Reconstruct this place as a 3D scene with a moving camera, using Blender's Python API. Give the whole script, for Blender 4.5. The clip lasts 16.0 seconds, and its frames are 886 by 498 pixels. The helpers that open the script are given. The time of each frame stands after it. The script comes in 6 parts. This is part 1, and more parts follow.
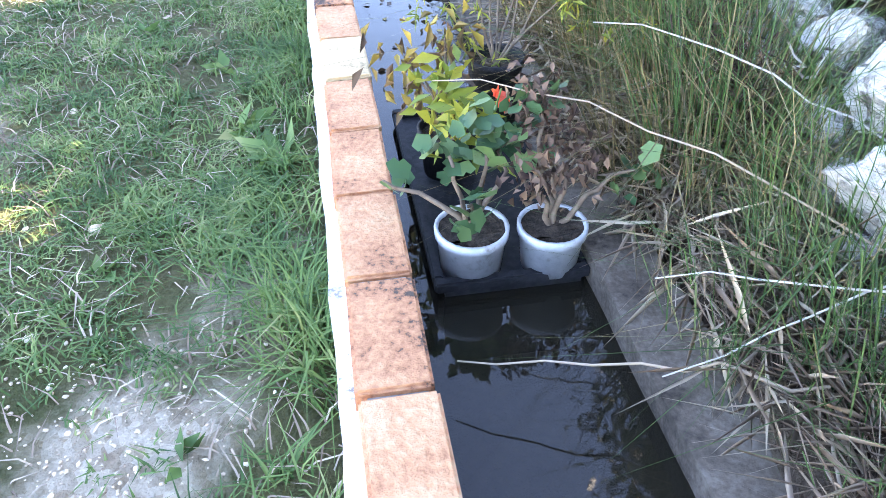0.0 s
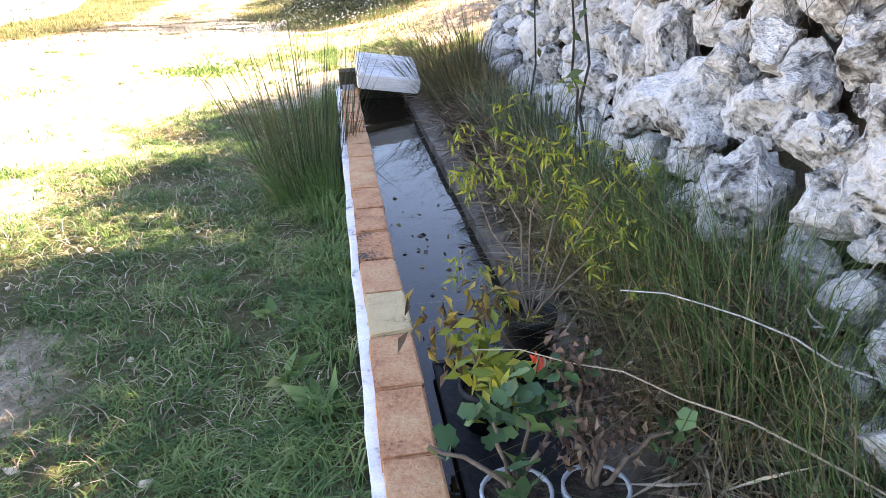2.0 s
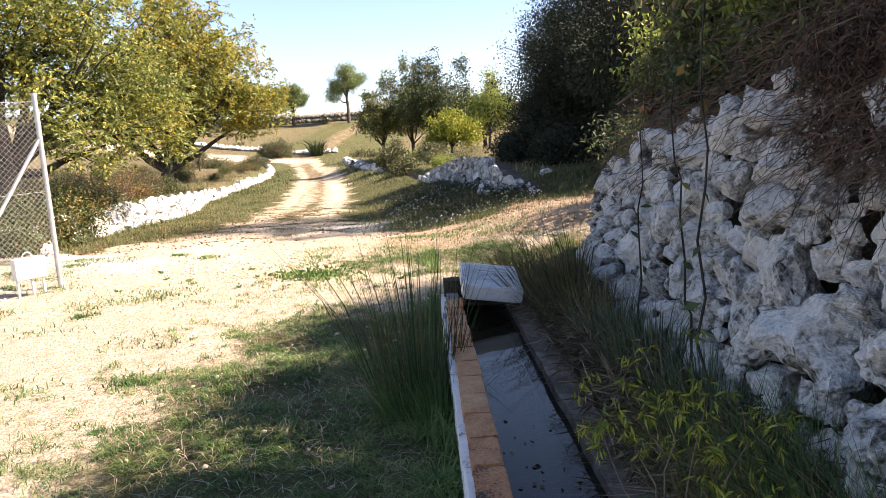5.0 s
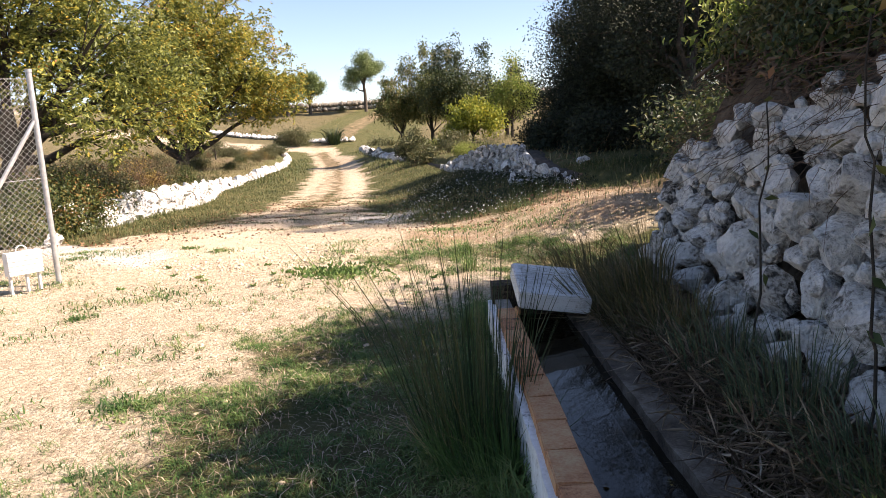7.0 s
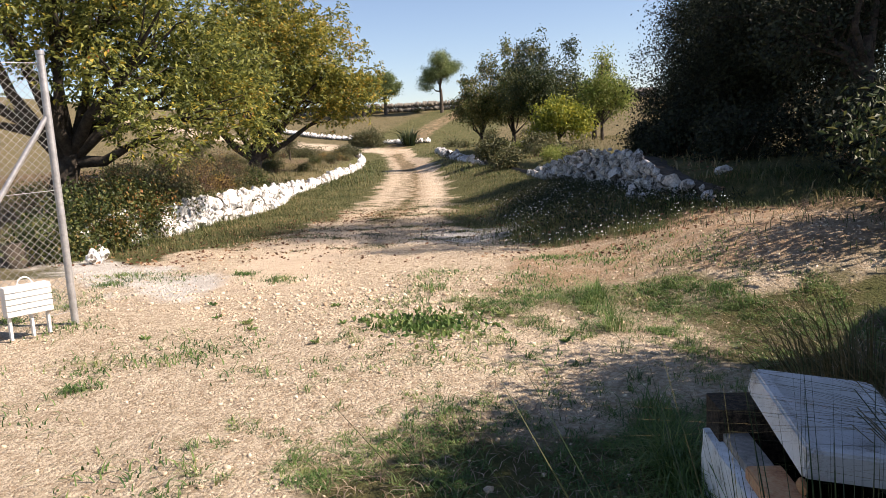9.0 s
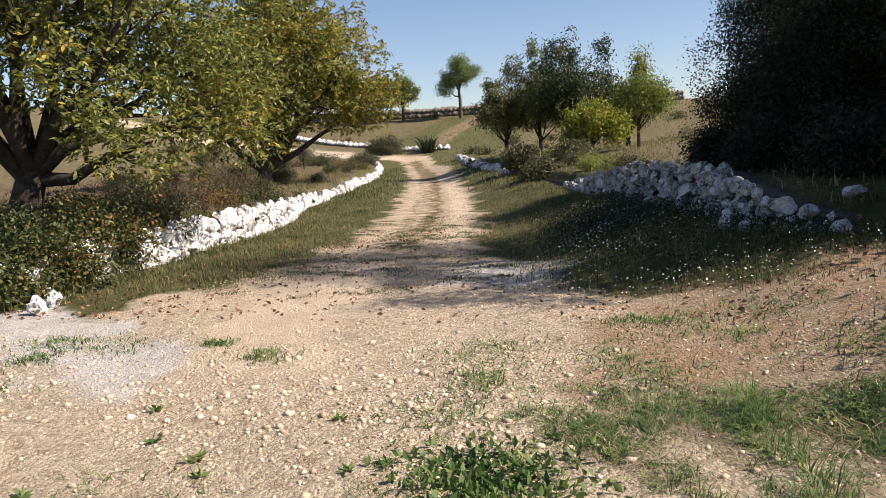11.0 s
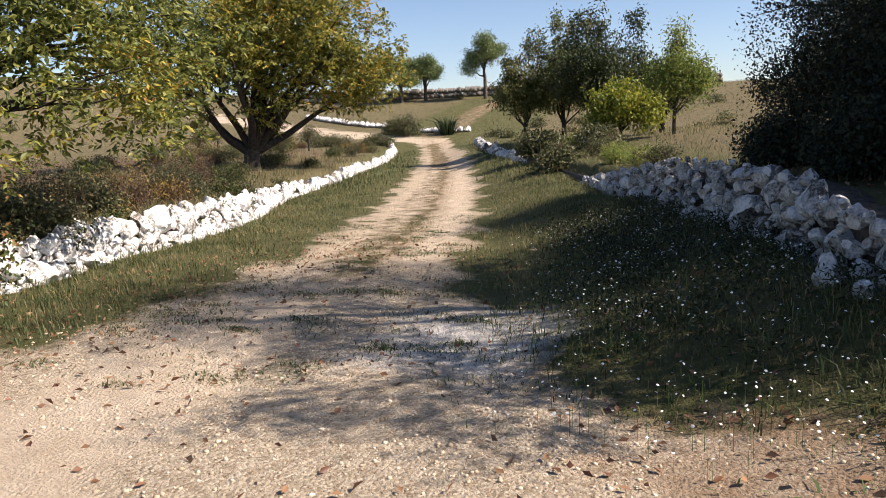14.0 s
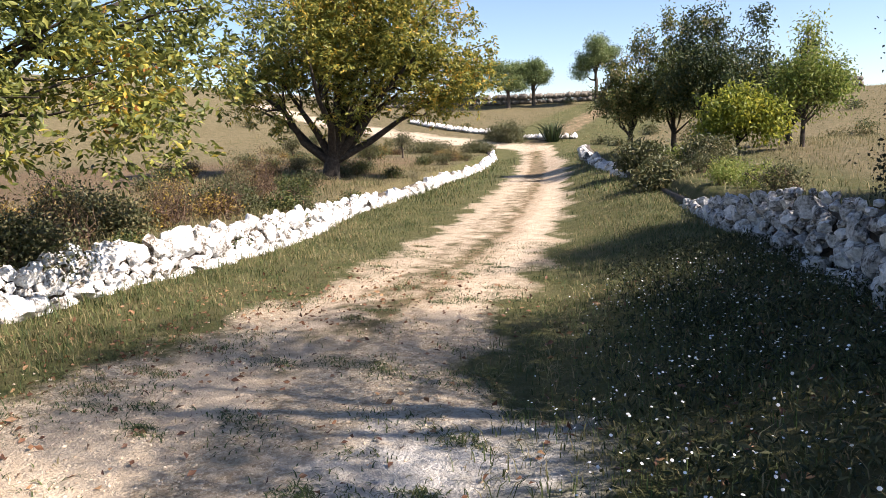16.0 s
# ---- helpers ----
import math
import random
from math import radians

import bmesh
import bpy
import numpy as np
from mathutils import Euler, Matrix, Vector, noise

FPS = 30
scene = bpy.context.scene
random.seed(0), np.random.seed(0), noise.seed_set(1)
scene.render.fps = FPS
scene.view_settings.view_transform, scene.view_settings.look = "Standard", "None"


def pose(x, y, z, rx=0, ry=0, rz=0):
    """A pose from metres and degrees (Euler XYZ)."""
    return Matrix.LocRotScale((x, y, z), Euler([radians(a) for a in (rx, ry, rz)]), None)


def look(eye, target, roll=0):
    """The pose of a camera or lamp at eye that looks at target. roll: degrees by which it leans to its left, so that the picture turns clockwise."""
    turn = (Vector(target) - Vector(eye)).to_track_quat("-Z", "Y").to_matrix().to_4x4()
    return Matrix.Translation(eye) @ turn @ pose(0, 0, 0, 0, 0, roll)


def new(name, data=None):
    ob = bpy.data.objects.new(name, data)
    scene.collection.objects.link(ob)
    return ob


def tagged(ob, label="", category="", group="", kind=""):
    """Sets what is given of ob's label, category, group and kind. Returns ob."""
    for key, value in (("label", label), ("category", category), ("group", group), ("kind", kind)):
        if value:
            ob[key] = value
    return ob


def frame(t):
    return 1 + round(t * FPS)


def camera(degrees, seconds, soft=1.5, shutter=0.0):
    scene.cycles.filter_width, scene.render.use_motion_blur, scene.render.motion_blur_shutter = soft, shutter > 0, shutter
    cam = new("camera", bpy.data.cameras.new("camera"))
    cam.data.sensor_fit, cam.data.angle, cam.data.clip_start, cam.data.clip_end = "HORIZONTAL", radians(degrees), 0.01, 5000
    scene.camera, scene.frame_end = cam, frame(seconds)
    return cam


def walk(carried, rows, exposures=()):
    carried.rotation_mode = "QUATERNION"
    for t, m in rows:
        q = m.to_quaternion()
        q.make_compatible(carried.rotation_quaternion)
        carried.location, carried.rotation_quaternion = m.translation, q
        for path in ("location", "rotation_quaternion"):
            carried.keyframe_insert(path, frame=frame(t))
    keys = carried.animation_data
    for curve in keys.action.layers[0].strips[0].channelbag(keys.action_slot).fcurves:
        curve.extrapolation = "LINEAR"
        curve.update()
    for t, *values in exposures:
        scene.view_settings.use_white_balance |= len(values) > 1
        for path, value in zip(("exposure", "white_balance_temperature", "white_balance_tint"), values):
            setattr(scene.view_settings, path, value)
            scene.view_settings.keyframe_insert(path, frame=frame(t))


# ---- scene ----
cam = camera(62.9, 16.0, soft=0.35)
PATH = [
    (0, (0.033, -0.012, 1.447), (0.019, 1.535, 0.18), 0.1),
    (0.5, (0.01, -0.001, 1.47), (-0.026, 1.636, 0.322), 0.9),
    (1, (0.011, -0.001, 1.52), (-0.02, 1.723, 0.508), 0.2),
    (1.5, (0.011, -0.013, 1.562), (-0.015, 1.771, 0.658), -0.5),
    (2, (0.004, -0.028, 1.603), (-0.083, 1.809, 0.816), -2.2),
    (2.5, (-0.014, -0.047, 1.652), (-0.116, 1.842, 1.003), -2.4),
    (3, (-0.052, -0.057, 1.71), (-0.175, 1.868, 1.18), -1.6),
    (3.5, (-0.068, -0.041, 1.725), (-0.293, 1.887, 1.243), -2.6),
    (4, (-0.077, -0.034, 1.758), (-0.33, 1.905, 1.339), -3.4),
    (4.5, (-0.079, -0.025, 1.783), (-0.388, 1.925, 1.46), -3.5),
    (4.7, (-0.081, -0.026, 1.803), (-0.396, 1.927, 1.511), -3.7),
    (6.8, (-0.401, 0.642, 1.738), (-0.74, 2.587, 1.423), -3.0),
    (7, (-0.464, 0.837, 1.738), (-0.823, 2.778, 1.421), -3.5),
    (7.5, (-0.635, 1.304, 1.759), (-1.027, 3.24, 1.452), -2.3),
    (8, (-0.833, 1.783, 1.771), (-1.234, 3.712, 1.429), -3.0),
    (8.2, (-0.913, 1.999, 1.761), (-1.395, 3.916, 1.455), -3.6),
    (10.3, (-1.945, 4.334, 1.827), (-2.513, 6.227, 1.523), -2.9),
    (10.5, (-2.019, 4.581, 1.835), (-2.546, 6.486, 1.528), -2.8),
    (11, (-2.208, 5.12, 1.876), (-2.801, 7.009, 1.591), -3.4),
    (11.5, (-2.394, 5.646, 1.887), (-2.831, 7.581, 1.635), -2.2),
    (12, (-2.491, 6.183, 1.922), (-2.993, 8.105, 1.694), -2.8),
    (12.5, (-2.555, 6.715, 1.937), (-3.076, 8.624, 1.644), -3.6),
    (13, (-2.547, 7.397, 1.939), (-3.068, 9.297, 1.595), -4.6),
    (13.5, (-2.464, 7.987, 1.944), (-3.107, 9.854, 1.627), -2.5),
    (14, (-2.401, 8.542, 1.933), (-3.066, 10.399, 1.6), -2.5),
    (14.5, (-2.363, 9.176, 2.003), (-3.2, 10.965, 1.694), -3.4),
    (15, (-2.352, 9.7, 2.016), (-3.264, 11.454, 1.713), -4.1),
    (15.5, (-2.36, 10.32, 2.029), (-3.383, 12.014, 1.74), -4.6),
    (16, (-2.377, 10.847, 2.049), (-3.319, 12.584, 1.739), -2.0),
]
walk(cam, [(t, look(eye, target, roll)) for t, eye, target, roll in PATH],
     [(0, 5.05, 6950, 22), (1.5, 4.3, 7600, 23), (2.5, 3.2, 7400, 22), (3.5, 2.65, 7100, 21), (4.5, 2.1, 6800, 20), (7.0, 1.57, 6850, 20), (10.5, 0.8, 6450, 18), (13, 0.8, 6400, 18), (14.5, 1.05, 6300, 18), (15.5, 1.3, 6250, 18), (16, 1.35, 6250, 18)])

# ---- world, sun ----
SUN_EL, SUN_AZ = radians(42), radians(83)      # azimuth clockwise from +y
world = bpy.data.worlds.new("sky")
scene.world = world
world.use_nodes = True
wn, wl = world.node_tree.nodes, world.node_tree.links
sky = wn.new("ShaderNodeTexSky")
sky.sky_type, sky.sun_disc = "NISHITA", False
sky.sun_elevation, sky.sun_rotation = SUN_EL, SUN_AZ
sky.air_density, sky.dust_density, sky.ozone_density = 0.9, 0.3, 1.6
wl.new(sky.outputs[0], wn["Background"].inputs[0])
wn["Background"].inputs[1].default_value = 0.075
sun = new("sun", bpy.data.lights.new("sun", "SUN"))
sun.data.energy, sun.data.angle, sun.data.color = 5.0, radians(0.55), (1.0, 0.89, 0.73)
sun_from = Vector((math.sin(SUN_AZ) * math.cos(SUN_EL), math.cos(SUN_AZ) * math.cos(SUN_EL), math.sin(SUN_EL)))
sun.matrix_world = look(sun_from * 60, (0, 0, 0))

rng = np.random.default_rng(7)
rnd = random.Random(5)


# ---- materials ----
def material(name, stops, scale=6.0, rough=0.85, bump=0.4, fine=60.0, vary=0.0, by="", spec=0.3, metal=0.0, grain=0.45, dist=0.01):
    """A surface coloured by noise at two sizes; by: 'object' or 'island' varies each piece."""
    m = bpy.data.materials.new(name)
    m.use_nodes = True
    n, l = m.node_tree.nodes, m.node_tree.links
    b = n["Principled BSDF"]
    pos = n.new("ShaderNodeNewGeometry")
    big, small = n.new("ShaderNodeTexNoise"), n.new("ShaderNodeTexNoise")
    for tex, s, d in ((big, scale, 6), (small, fine, 4)):
        tex.inputs["Scale"].default_value, tex.inputs["Detail"].default_value = s, d
        tex.inputs["Roughness"].default_value = 0.62
        l.new(pos.outputs["Position"], tex.inputs["Vector"])
    add = n.new("ShaderNodeMath")
    add.operation = "MULTIPLY_ADD"
    l.new(small.outputs[0], add.inputs[0])
    add.inputs[1].default_value = grain
    l.new(big.outputs[0], add.inputs[2])
    even = n.new("ShaderNodeMath")
    even.operation = "SUBTRACT"
    l.new(add.outputs[0], even.inputs[0])
    even.inputs[1].default_value = grain / 2
    last = even
    if by:
        src = pos.outputs["Random Per Island"]
        if by == "object":
            both = n.new("ShaderNodeMath")
            both.operation = "ADD"
            l.new(n.new("ShaderNodeObjectInfo").outputs["Random"], both.inputs[0])
            l.new(src, both.inputs[1])
            turn = n.new("ShaderNodeMath")
            turn.operation = "FRACT"
            l.new(both.outputs[0], turn.inputs[0])
            src = turn.outputs[0]
        more = n.new("ShaderNodeMath")
        more.operation = "MULTIPLY_ADD"
        l.new(src, more.inputs[0])
        more.inputs[1].default_value = vary
        l.new(even.outputs[0], more.inputs[2])
        shift = n.new("ShaderNodeMath")
        shift.operation = "SUBTRACT"
        l.new(more.outputs[0], shift.inputs[0])
        shift.inputs[1].default_value = vary / 2
        last = shift
    ramp = n.new("ShaderNodeValToRGB")
    ramp.color_ramp.elements[0].position, ramp.color_ramp.elements[0].color = stops[0][0], (*stops[0][1], 1)
    ramp.color_ramp.elements[1].position, ramp.color_ramp.elements[1].color = stops[-1][0], (*stops[-1][1], 1)
    for p, c in stops[1:-1]:
        ramp.color_ramp.elements.new(p).color = (*c, 1)
    l.new(last.outputs[0], ramp.inputs[0])
    l.new(ramp.outputs[0], b.inputs["Base Color"])
    b.inputs["Roughness"].default_value, b.inputs["Metallic"].default_value = rough, metal
    b.inputs["Specular IOR Level"].default_value = spec
    if bump:
        bn = n.new("ShaderNodeBump")
        bn.inputs["Strength"].default_value, bn.inputs["Distance"].default_value = bump, dist
        l.new(add.outputs[0], bn.inputs["Height"])
        l.new(bn.outputs[0], b.inputs["Normal"])
    return m


def leaf_material(name, stops, through_light=0.35, rough=0.5, patch=0.7, gain=1.0, own=0.75):
    """Leaves, each its own shade, that let some light through."""
    m = bpy.data.materials.new(name)
    m.use_nodes = True
    n, l = m.node_tree.nodes, m.node_tree.links
    b = n["Principled BSDF"]
    geo = n.new("ShaderNodeNewGeometry")
    tex = n.new("ShaderNodeTexNoise")
    tex.inputs["Scale"].default_value, tex.inputs["Detail"].default_value = patch, 3
    l.new(geo.outputs["Position"], tex.inputs["Vector"])
    mix = n.new("ShaderNodeMath")
    mix.operation = "MULTIPLY_ADD"
    l.new(geo.outputs["Random Per Island"], mix.inputs[0])
    mix.inputs[1].default_value = own
    wide = n.new("ShaderNodeMath")
    wide.operation = "MULTIPLY_ADD"
    l.new(tex.outputs[0], wide.inputs[0])
    wide.inputs[1].default_value, wide.inputs[2].default_value = gain, (1 - gain) / 2
    l.new(wide.outputs[0], mix.inputs[2])
    off = n.new("ShaderNodeMath")
    off.operation = "SUBTRACT"
    l.new(mix.outputs[0], off.inputs[0])
    off.inputs[1].default_value = own / 2
    ramp = n.new("ShaderNodeValToRGB")
    ramp.color_ramp.elements[0].position, ramp.color_ramp.elements[0].color = stops[0][0], (*stops[0][1], 1)
    ramp.color_ramp.elements[1].position, ramp.color_ramp.elements[1].color = stops[-1][0], (*stops[-1][1], 1)
    for p, c in stops[1:-1]:
        ramp.color_ramp.elements.new(p).color = (*c, 1)
    l.new(off.outputs[0], ramp.inputs[0])
    l.new(ramp.outputs[0], b.inputs["Base Color"])
    b.inputs["Roughness"].default_value = rough
    b.inputs["Specular IOR Level"].default_value = 0.35
    tr = n.new("ShaderNodeBsdfTranslucent")
    l.new(ramp.outputs[0], tr.inputs[0])
    both = n.new("ShaderNodeMixShader")
    both.inputs[0].default_value = through_light
    l.new(b.outputs[0], both.inputs[1])
    l.new(tr.outputs[0], both.inputs[2])
    l.new(both.outputs[0], n["Material Output"].inputs[0])
    return m


LIMESTONE = material("limestone", [(0.23, (0.07, 0.062, 0.055)), (0.33, (0.28, 0.26, 0.23)), (0.46, (0.57, 0.545, 0.51)), (0.74, (0.79, 0.76, 0.72))], 6, 0.9, 1.0, 38, 0.22, "object", grain=0.9, dist=0.05)
WHITEWASH = material("whitewashed_stone", [(0.30, (0.12, 0.10, 0.08)), (0.40, (0.42, 0.40, 0.37)), (0.50, (0.72, 0.72, 0.71)), (0.8, (0.83, 0.83, 0.83))], 4, 0.9, 1.0, 26, 0.24, "object", grain=0.8, dist=0.03)
# dimmer counterpart of the white wall stone, with shade put into the colour
SHADY_STONE = material("shade_dimmed_stone", [(0.28, (0.06, 0.055, 0.05)), (0.42, (0.30, 0.30, 0.29)), (0.72, (0.66, 0.66, 0.65))], 5, 0.9, 1.0, 34, 0.3, "object", grain=0.8, dist=0.03)
RIDGE_STONE = material("ridge_stone", [(0.3, (0.08, 0.07, 0.06)), (0.7, (0.26, 0.235, 0.20))], 3, 0.95, 0.5)
RUBBLE = material("earth_core", [(0.4, (0.05, 0.04, 0.03)), (0.8, (0.16, 0.13, 0.10))], 12, 0.95, 0.8, 70)
PLASTER = material("white_plaster", [(0.30, (0.22, 0.21, 0.19)), (0.42, (0.66, 0.65, 0.63)), (0.7, (0.82, 0.82, 0.81))], 14, 0.9, 0.6, 90)
BRICK = material("coping_brick", [(0.27, (0.08, 0.055, 0.04)), (0.37, (0.38, 0.165, 0.08)), (0.55, (0.52, 0.255, 0.125)), (0.82, (0.58, 0.37, 0.20))], 9, 0.85, 0.7, 75, 0.26, "object", grain=0.8)
YELLOW_BRICK = material("yellow_brick", [(0.24, (0.14, 0.10, 0.06)), (0.4, (0.50, 0.36, 0.19)), (0.8, (0.62, 0.47, 0.27))], 9, 0.85, 0.6, 110)
MORTAR = material("mortar", [(0.4, (0.20, 0.18, 0.16)), (0.8, (0.42, 0.39, 0.35))], 20, 0.95, 0.5)
CONCRETE = material("concrete_kerb", [(0.3, (0.04, 0.03, 0.022)), (0.5, (0.12, 0.095, 0.07)), (0.75, (0.24, 0.205, 0.165))], 7, 0.9, 0.6, 90)
SLAB = material("washing_slab_stone", [(0.28, (0.34, 0.31, 0.28)), (0.45, (0.66, 0.65, 0.64)), (0.75, (0.78, 0.78, 0.78))], 6, 0.5, 0.2, 120)
BARK = material("bark", [(0.4, (0.05, 0.04, 0.032)), (0.75, (0.17, 0.135, 0.10))], 9, 0.95, 1.0, 50, dist=0.02)
DARK_BARK = material("dark_bark", [(0.4, (0.03, 0.025, 0.02)), (0.8, (0.09, 0.075, 0.06))], 9, 0.95, 1.0, 50, dist=0.02)
TWIG = material("dry_twig", [(0.25, (0.05, 0.033, 0.024)), (0.75, (0.19, 0.125, 0.085))], 20, 0.9, 0.2, vary=0.5, by="island")
PALE_TWIG = material("pale_dead_twig", [(0.4, (0.42, 0.39, 0.35)), (0.85, (0.66, 0.63, 0.58))], 20, 0.9, 0.2)
STEM = material("brown_stem", [(0.4, (0.14, 0.10, 0.07)), (0.85, (0.26, 0.20, 0.14))], 30, 0.85, 0.2)
POT_WHITE = material("white_plastic", [(0.25, (0.20, 0.19, 0.17)), (0.42, (0.36, 0.38, 0.40)), (0.8, (0.52, 0.54, 0.56))], 22, 0.45, 0.1, 90, spec=0.5)
POT_BLACK = material("black_plastic", [(0.4, (0.010, 0.010, 0.011)), (0.8, (0.03, 0.03, 0.032))], 15, 0.7, 0.2, spec=0.2)
SOIL = material("potting_soil", [(0.4, (0.02, 0.015, 0.01)), (0.8, (0.12, 0.085, 0.06))], 60, 0.95, 1.0, 200)
STEEL = material("galvanised_steel", [(0.4, (0.36, 0.36, 0.36)), (0.8, (0.56, 0.56, 0.56))], 15, 0.5, 0.15, 80, metal=0.6)
WIRE = material("fence_wire", [(0.4, (0.28, 0.27, 0.25)), (0.8, (0.45, 0.44, 0.42))], 30, 0.6, 0.0, metal=0.4)
WHITE_PAINT = material("white_painted_wood", [(0.4, (0.66, 0.66, 0.64)), (0.8, (0.82, 0.82, 0.81))], 10, 0.6, 0.2)
FLOWER = leaf_material("red_petal", [(0.2, (0.62, 0.06, 0.03)), (0.8, (0.80, 0.14, 0.07))])
DAISY = material("daisy_petal", [(0.3, (0.72, 0.71, 0.66)), (0.7, (0.85, 0.85, 0.82))], 30, 0.7, 0)
PEBBLE = material("gravel_stone", [(0.2, (0.36, 0.26, 0.17)), (0.5, (0.57, 0.46, 0.33)), (0.8, (0.72, 0.62, 0.48))], 10, 0.9, 0.4, 80, 0.4, "island")
GRASS = leaf_material("green_grass", [(0.12, (0.038, 0.085, 0.022)), (0.45, (0.09, 0.165, 0.042)), (0.75, (0.17, 0.235, 0.07)), (0.95, (0.32, 0.32, 0.14))], 0.3, 0.6, 5.0, 1.7, 0.5)
# fleabane green taken down near black, with the oak's shade in the colour
SHADED_HERB = leaf_material("shade_dark_fleabane_leaf", [(0.15, (0.012, 0.02, 0.008)), (0.55, (0.03, 0.042, 0.015)), (0.92, (0.075, 0.075, 0.03))], 0.12, 0.7)
VERGE = leaf_material("verge_grass", [(0.12, (0.032, 0.05, 0.016)), (0.45, (0.07, 0.10, 0.03)), (0.72, (0.15, 0.155, 0.055)), (0.92, (0.27, 0.20, 0.10))], 0.25, 0.7)
DRY_GRASS = leaf_material("dry_grass", [(0.15, (0.07, 0.09, 0.03)), (0.45, (0.17, 0.15, 0.065)), (0.85, (0.34, 0.28, 0.15))], 0.3, 0.7)
TUSSOCK = leaf_material("half_dry_tussock", [(0.15, (0.05, 0.06, 0.022)), (0.45, (0.12, 0.10, 0.04)), (0.85, (0.26, 0.19, 0.085))], 0.15, 0.7)
STRAW = leaf_material("straw", [(0.15, (0.15, 0.105, 0.075)), (0.5, (0.32, 0.235, 0.165)), (0.9, (0.50, 0.41, 0.30))], 0.15, 0.8)
RUSH = leaf_material("rush_blade", [(0.15, (0.022, 0.04, 0.016)), (0.6, (0.045, 0.075, 0.028)), (0.95, (0.13, 0.12, 0.05))], 0.08, 0.5)
SEDGE = leaf_material("bluish_sedge", [(0.15, (0.05, 0.075, 0.04)), (0.55, (0.10, 0.135, 0.075)), (0.9, (0.22, 0.20, 0.10))], 0.2, 0.55)
WALNUT_LEAF = leaf_material("walnut_leaf", [(0.12, (0.07, 0.09, 0.02)), (0.42, (0.18, 0.20, 0.042)), (0.72, (0.34, 0.31, 0.06)), (0.92, (0.52, 0.36, 0.055)), (0.99, (0.40, 0.18, 0.04))], 0.42)
NEAR_WALNUT_LEAF = leaf_material("green_walnut_leaf", [(0.15, (0.06, 0.08, 0.022)), (0.5, (0.18, 0.205, 0.05)), (0.78, (0.34, 0.34, 0.08)), (0.94, (0.58, 0.40, 0.05)), (0.99, (0.34, 0.14, 0.04))], 0.42)
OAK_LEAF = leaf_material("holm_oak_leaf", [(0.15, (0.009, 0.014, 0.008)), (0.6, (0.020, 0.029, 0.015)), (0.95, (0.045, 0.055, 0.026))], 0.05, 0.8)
FRUIT_LEAF = leaf_material("almond_leaf", [(0.15, (0.06, 0.085, 0.025)), (0.55, (0.145, 0.17, 0.05)), (0.92, (0.32, 0.25, 0.09))], 0.4)
DARK_FRUIT_LEAF = leaf_material("cherry_leaf", [(0.15, (0.028, 0.045, 0.018)), (0.6, (0.06, 0.085, 0.03)), (0.95, (0.14, 0.13, 0.04))], 0.3)
YELLOW_LEAF = leaf_material("yellow_green_leaf", [(0.15, (0.13, 0.17, 0.025)), (0.55, (0.27, 0.30, 0.045)), (0.92, (0.44, 0.40, 0.05))], 0.45)
LIGHT_LEAF = leaf_material("light_green_leaf", [(0.15, (0.12, 0.17, 0.03)), (0.55, (0.22, 0.27, 0.06)), (0.92, (0.36, 0.34, 0.10))], 0.45)
PINE_LEAF = leaf_material("pine_needles", [(0.15, (0.10, 0.14, 0.05)), (0.6, (0.20, 0.26, 0.10)), (0.95, (0.30, 0.33, 0.14))], 0.3)
BUSH_LEAF = leaf_material("scrub_leaf", [(0.15, (0.05, 0.06, 0.025)), (0.55, (0.10, 0.11, 0.045)), (0.92, (0.20, 0.17, 0.08))], 0.3)
BRAMBLE_LEAF = leaf_material("bramble_leaf", [(0.15, (0.03, 0.045, 0.015)), (0.5, (0.07, 0.10, 0.03)), (0.8, (0.16, 0.15, 0.04)), (0.97, (0.30, 0.13, 0.05))], 0.3)
GERANIUM_LEAF = leaf_material("geranium_leaf", [(0.15, (0.03, 0.075, 0.035)), (0.6, (0.06, 0.135, 0.055)), (0.95, (0.12, 0.20, 0.07))], 0.25)
LIME_LEAF = leaf_material("lime_green_leaf", [(0.15, (0.10, 0.15, 0.02)), (0.55, (0.20, 0.25, 0.04)), (0.9, (0.40, 0.38, 0.05))], 0.35)
LONG_GRASS = leaf_material("long_grass", [(0.15, (0.032, 0.062, 0.018)), (0.5, (0.065, 0.135, 0.036)), (0.82, (0.12, 0.19, 0.06)), (0.97, (0.34, 0.26, 0.14))], 0.2, 0.6)
WILTED_LEAF = leaf_material("wilted_leaf", [(0.15, (0.05, 0.03, 0.02)), (0.5, (0.14, 0.085, 0.045)), (0.9, (0.36, 0.26, 0.05))], 0.25)
DRY_CREEPER = leaf_material("withered_creeper", [(0.15, (0.03, 0.018, 0.014)), (0.55, (0.085, 0.05, 0.036)), (0.92, (0.20, 0.13, 0.085))], 0.1, 0.8)
DEAD_LEAF = leaf_material("fallen_leaf", [(0.15, (0.10, 0.045, 0.025)), (0.55, (0.22, 0.11, 0.06)), (0.92, (0.36, 0.22, 0.11))], 0.15)


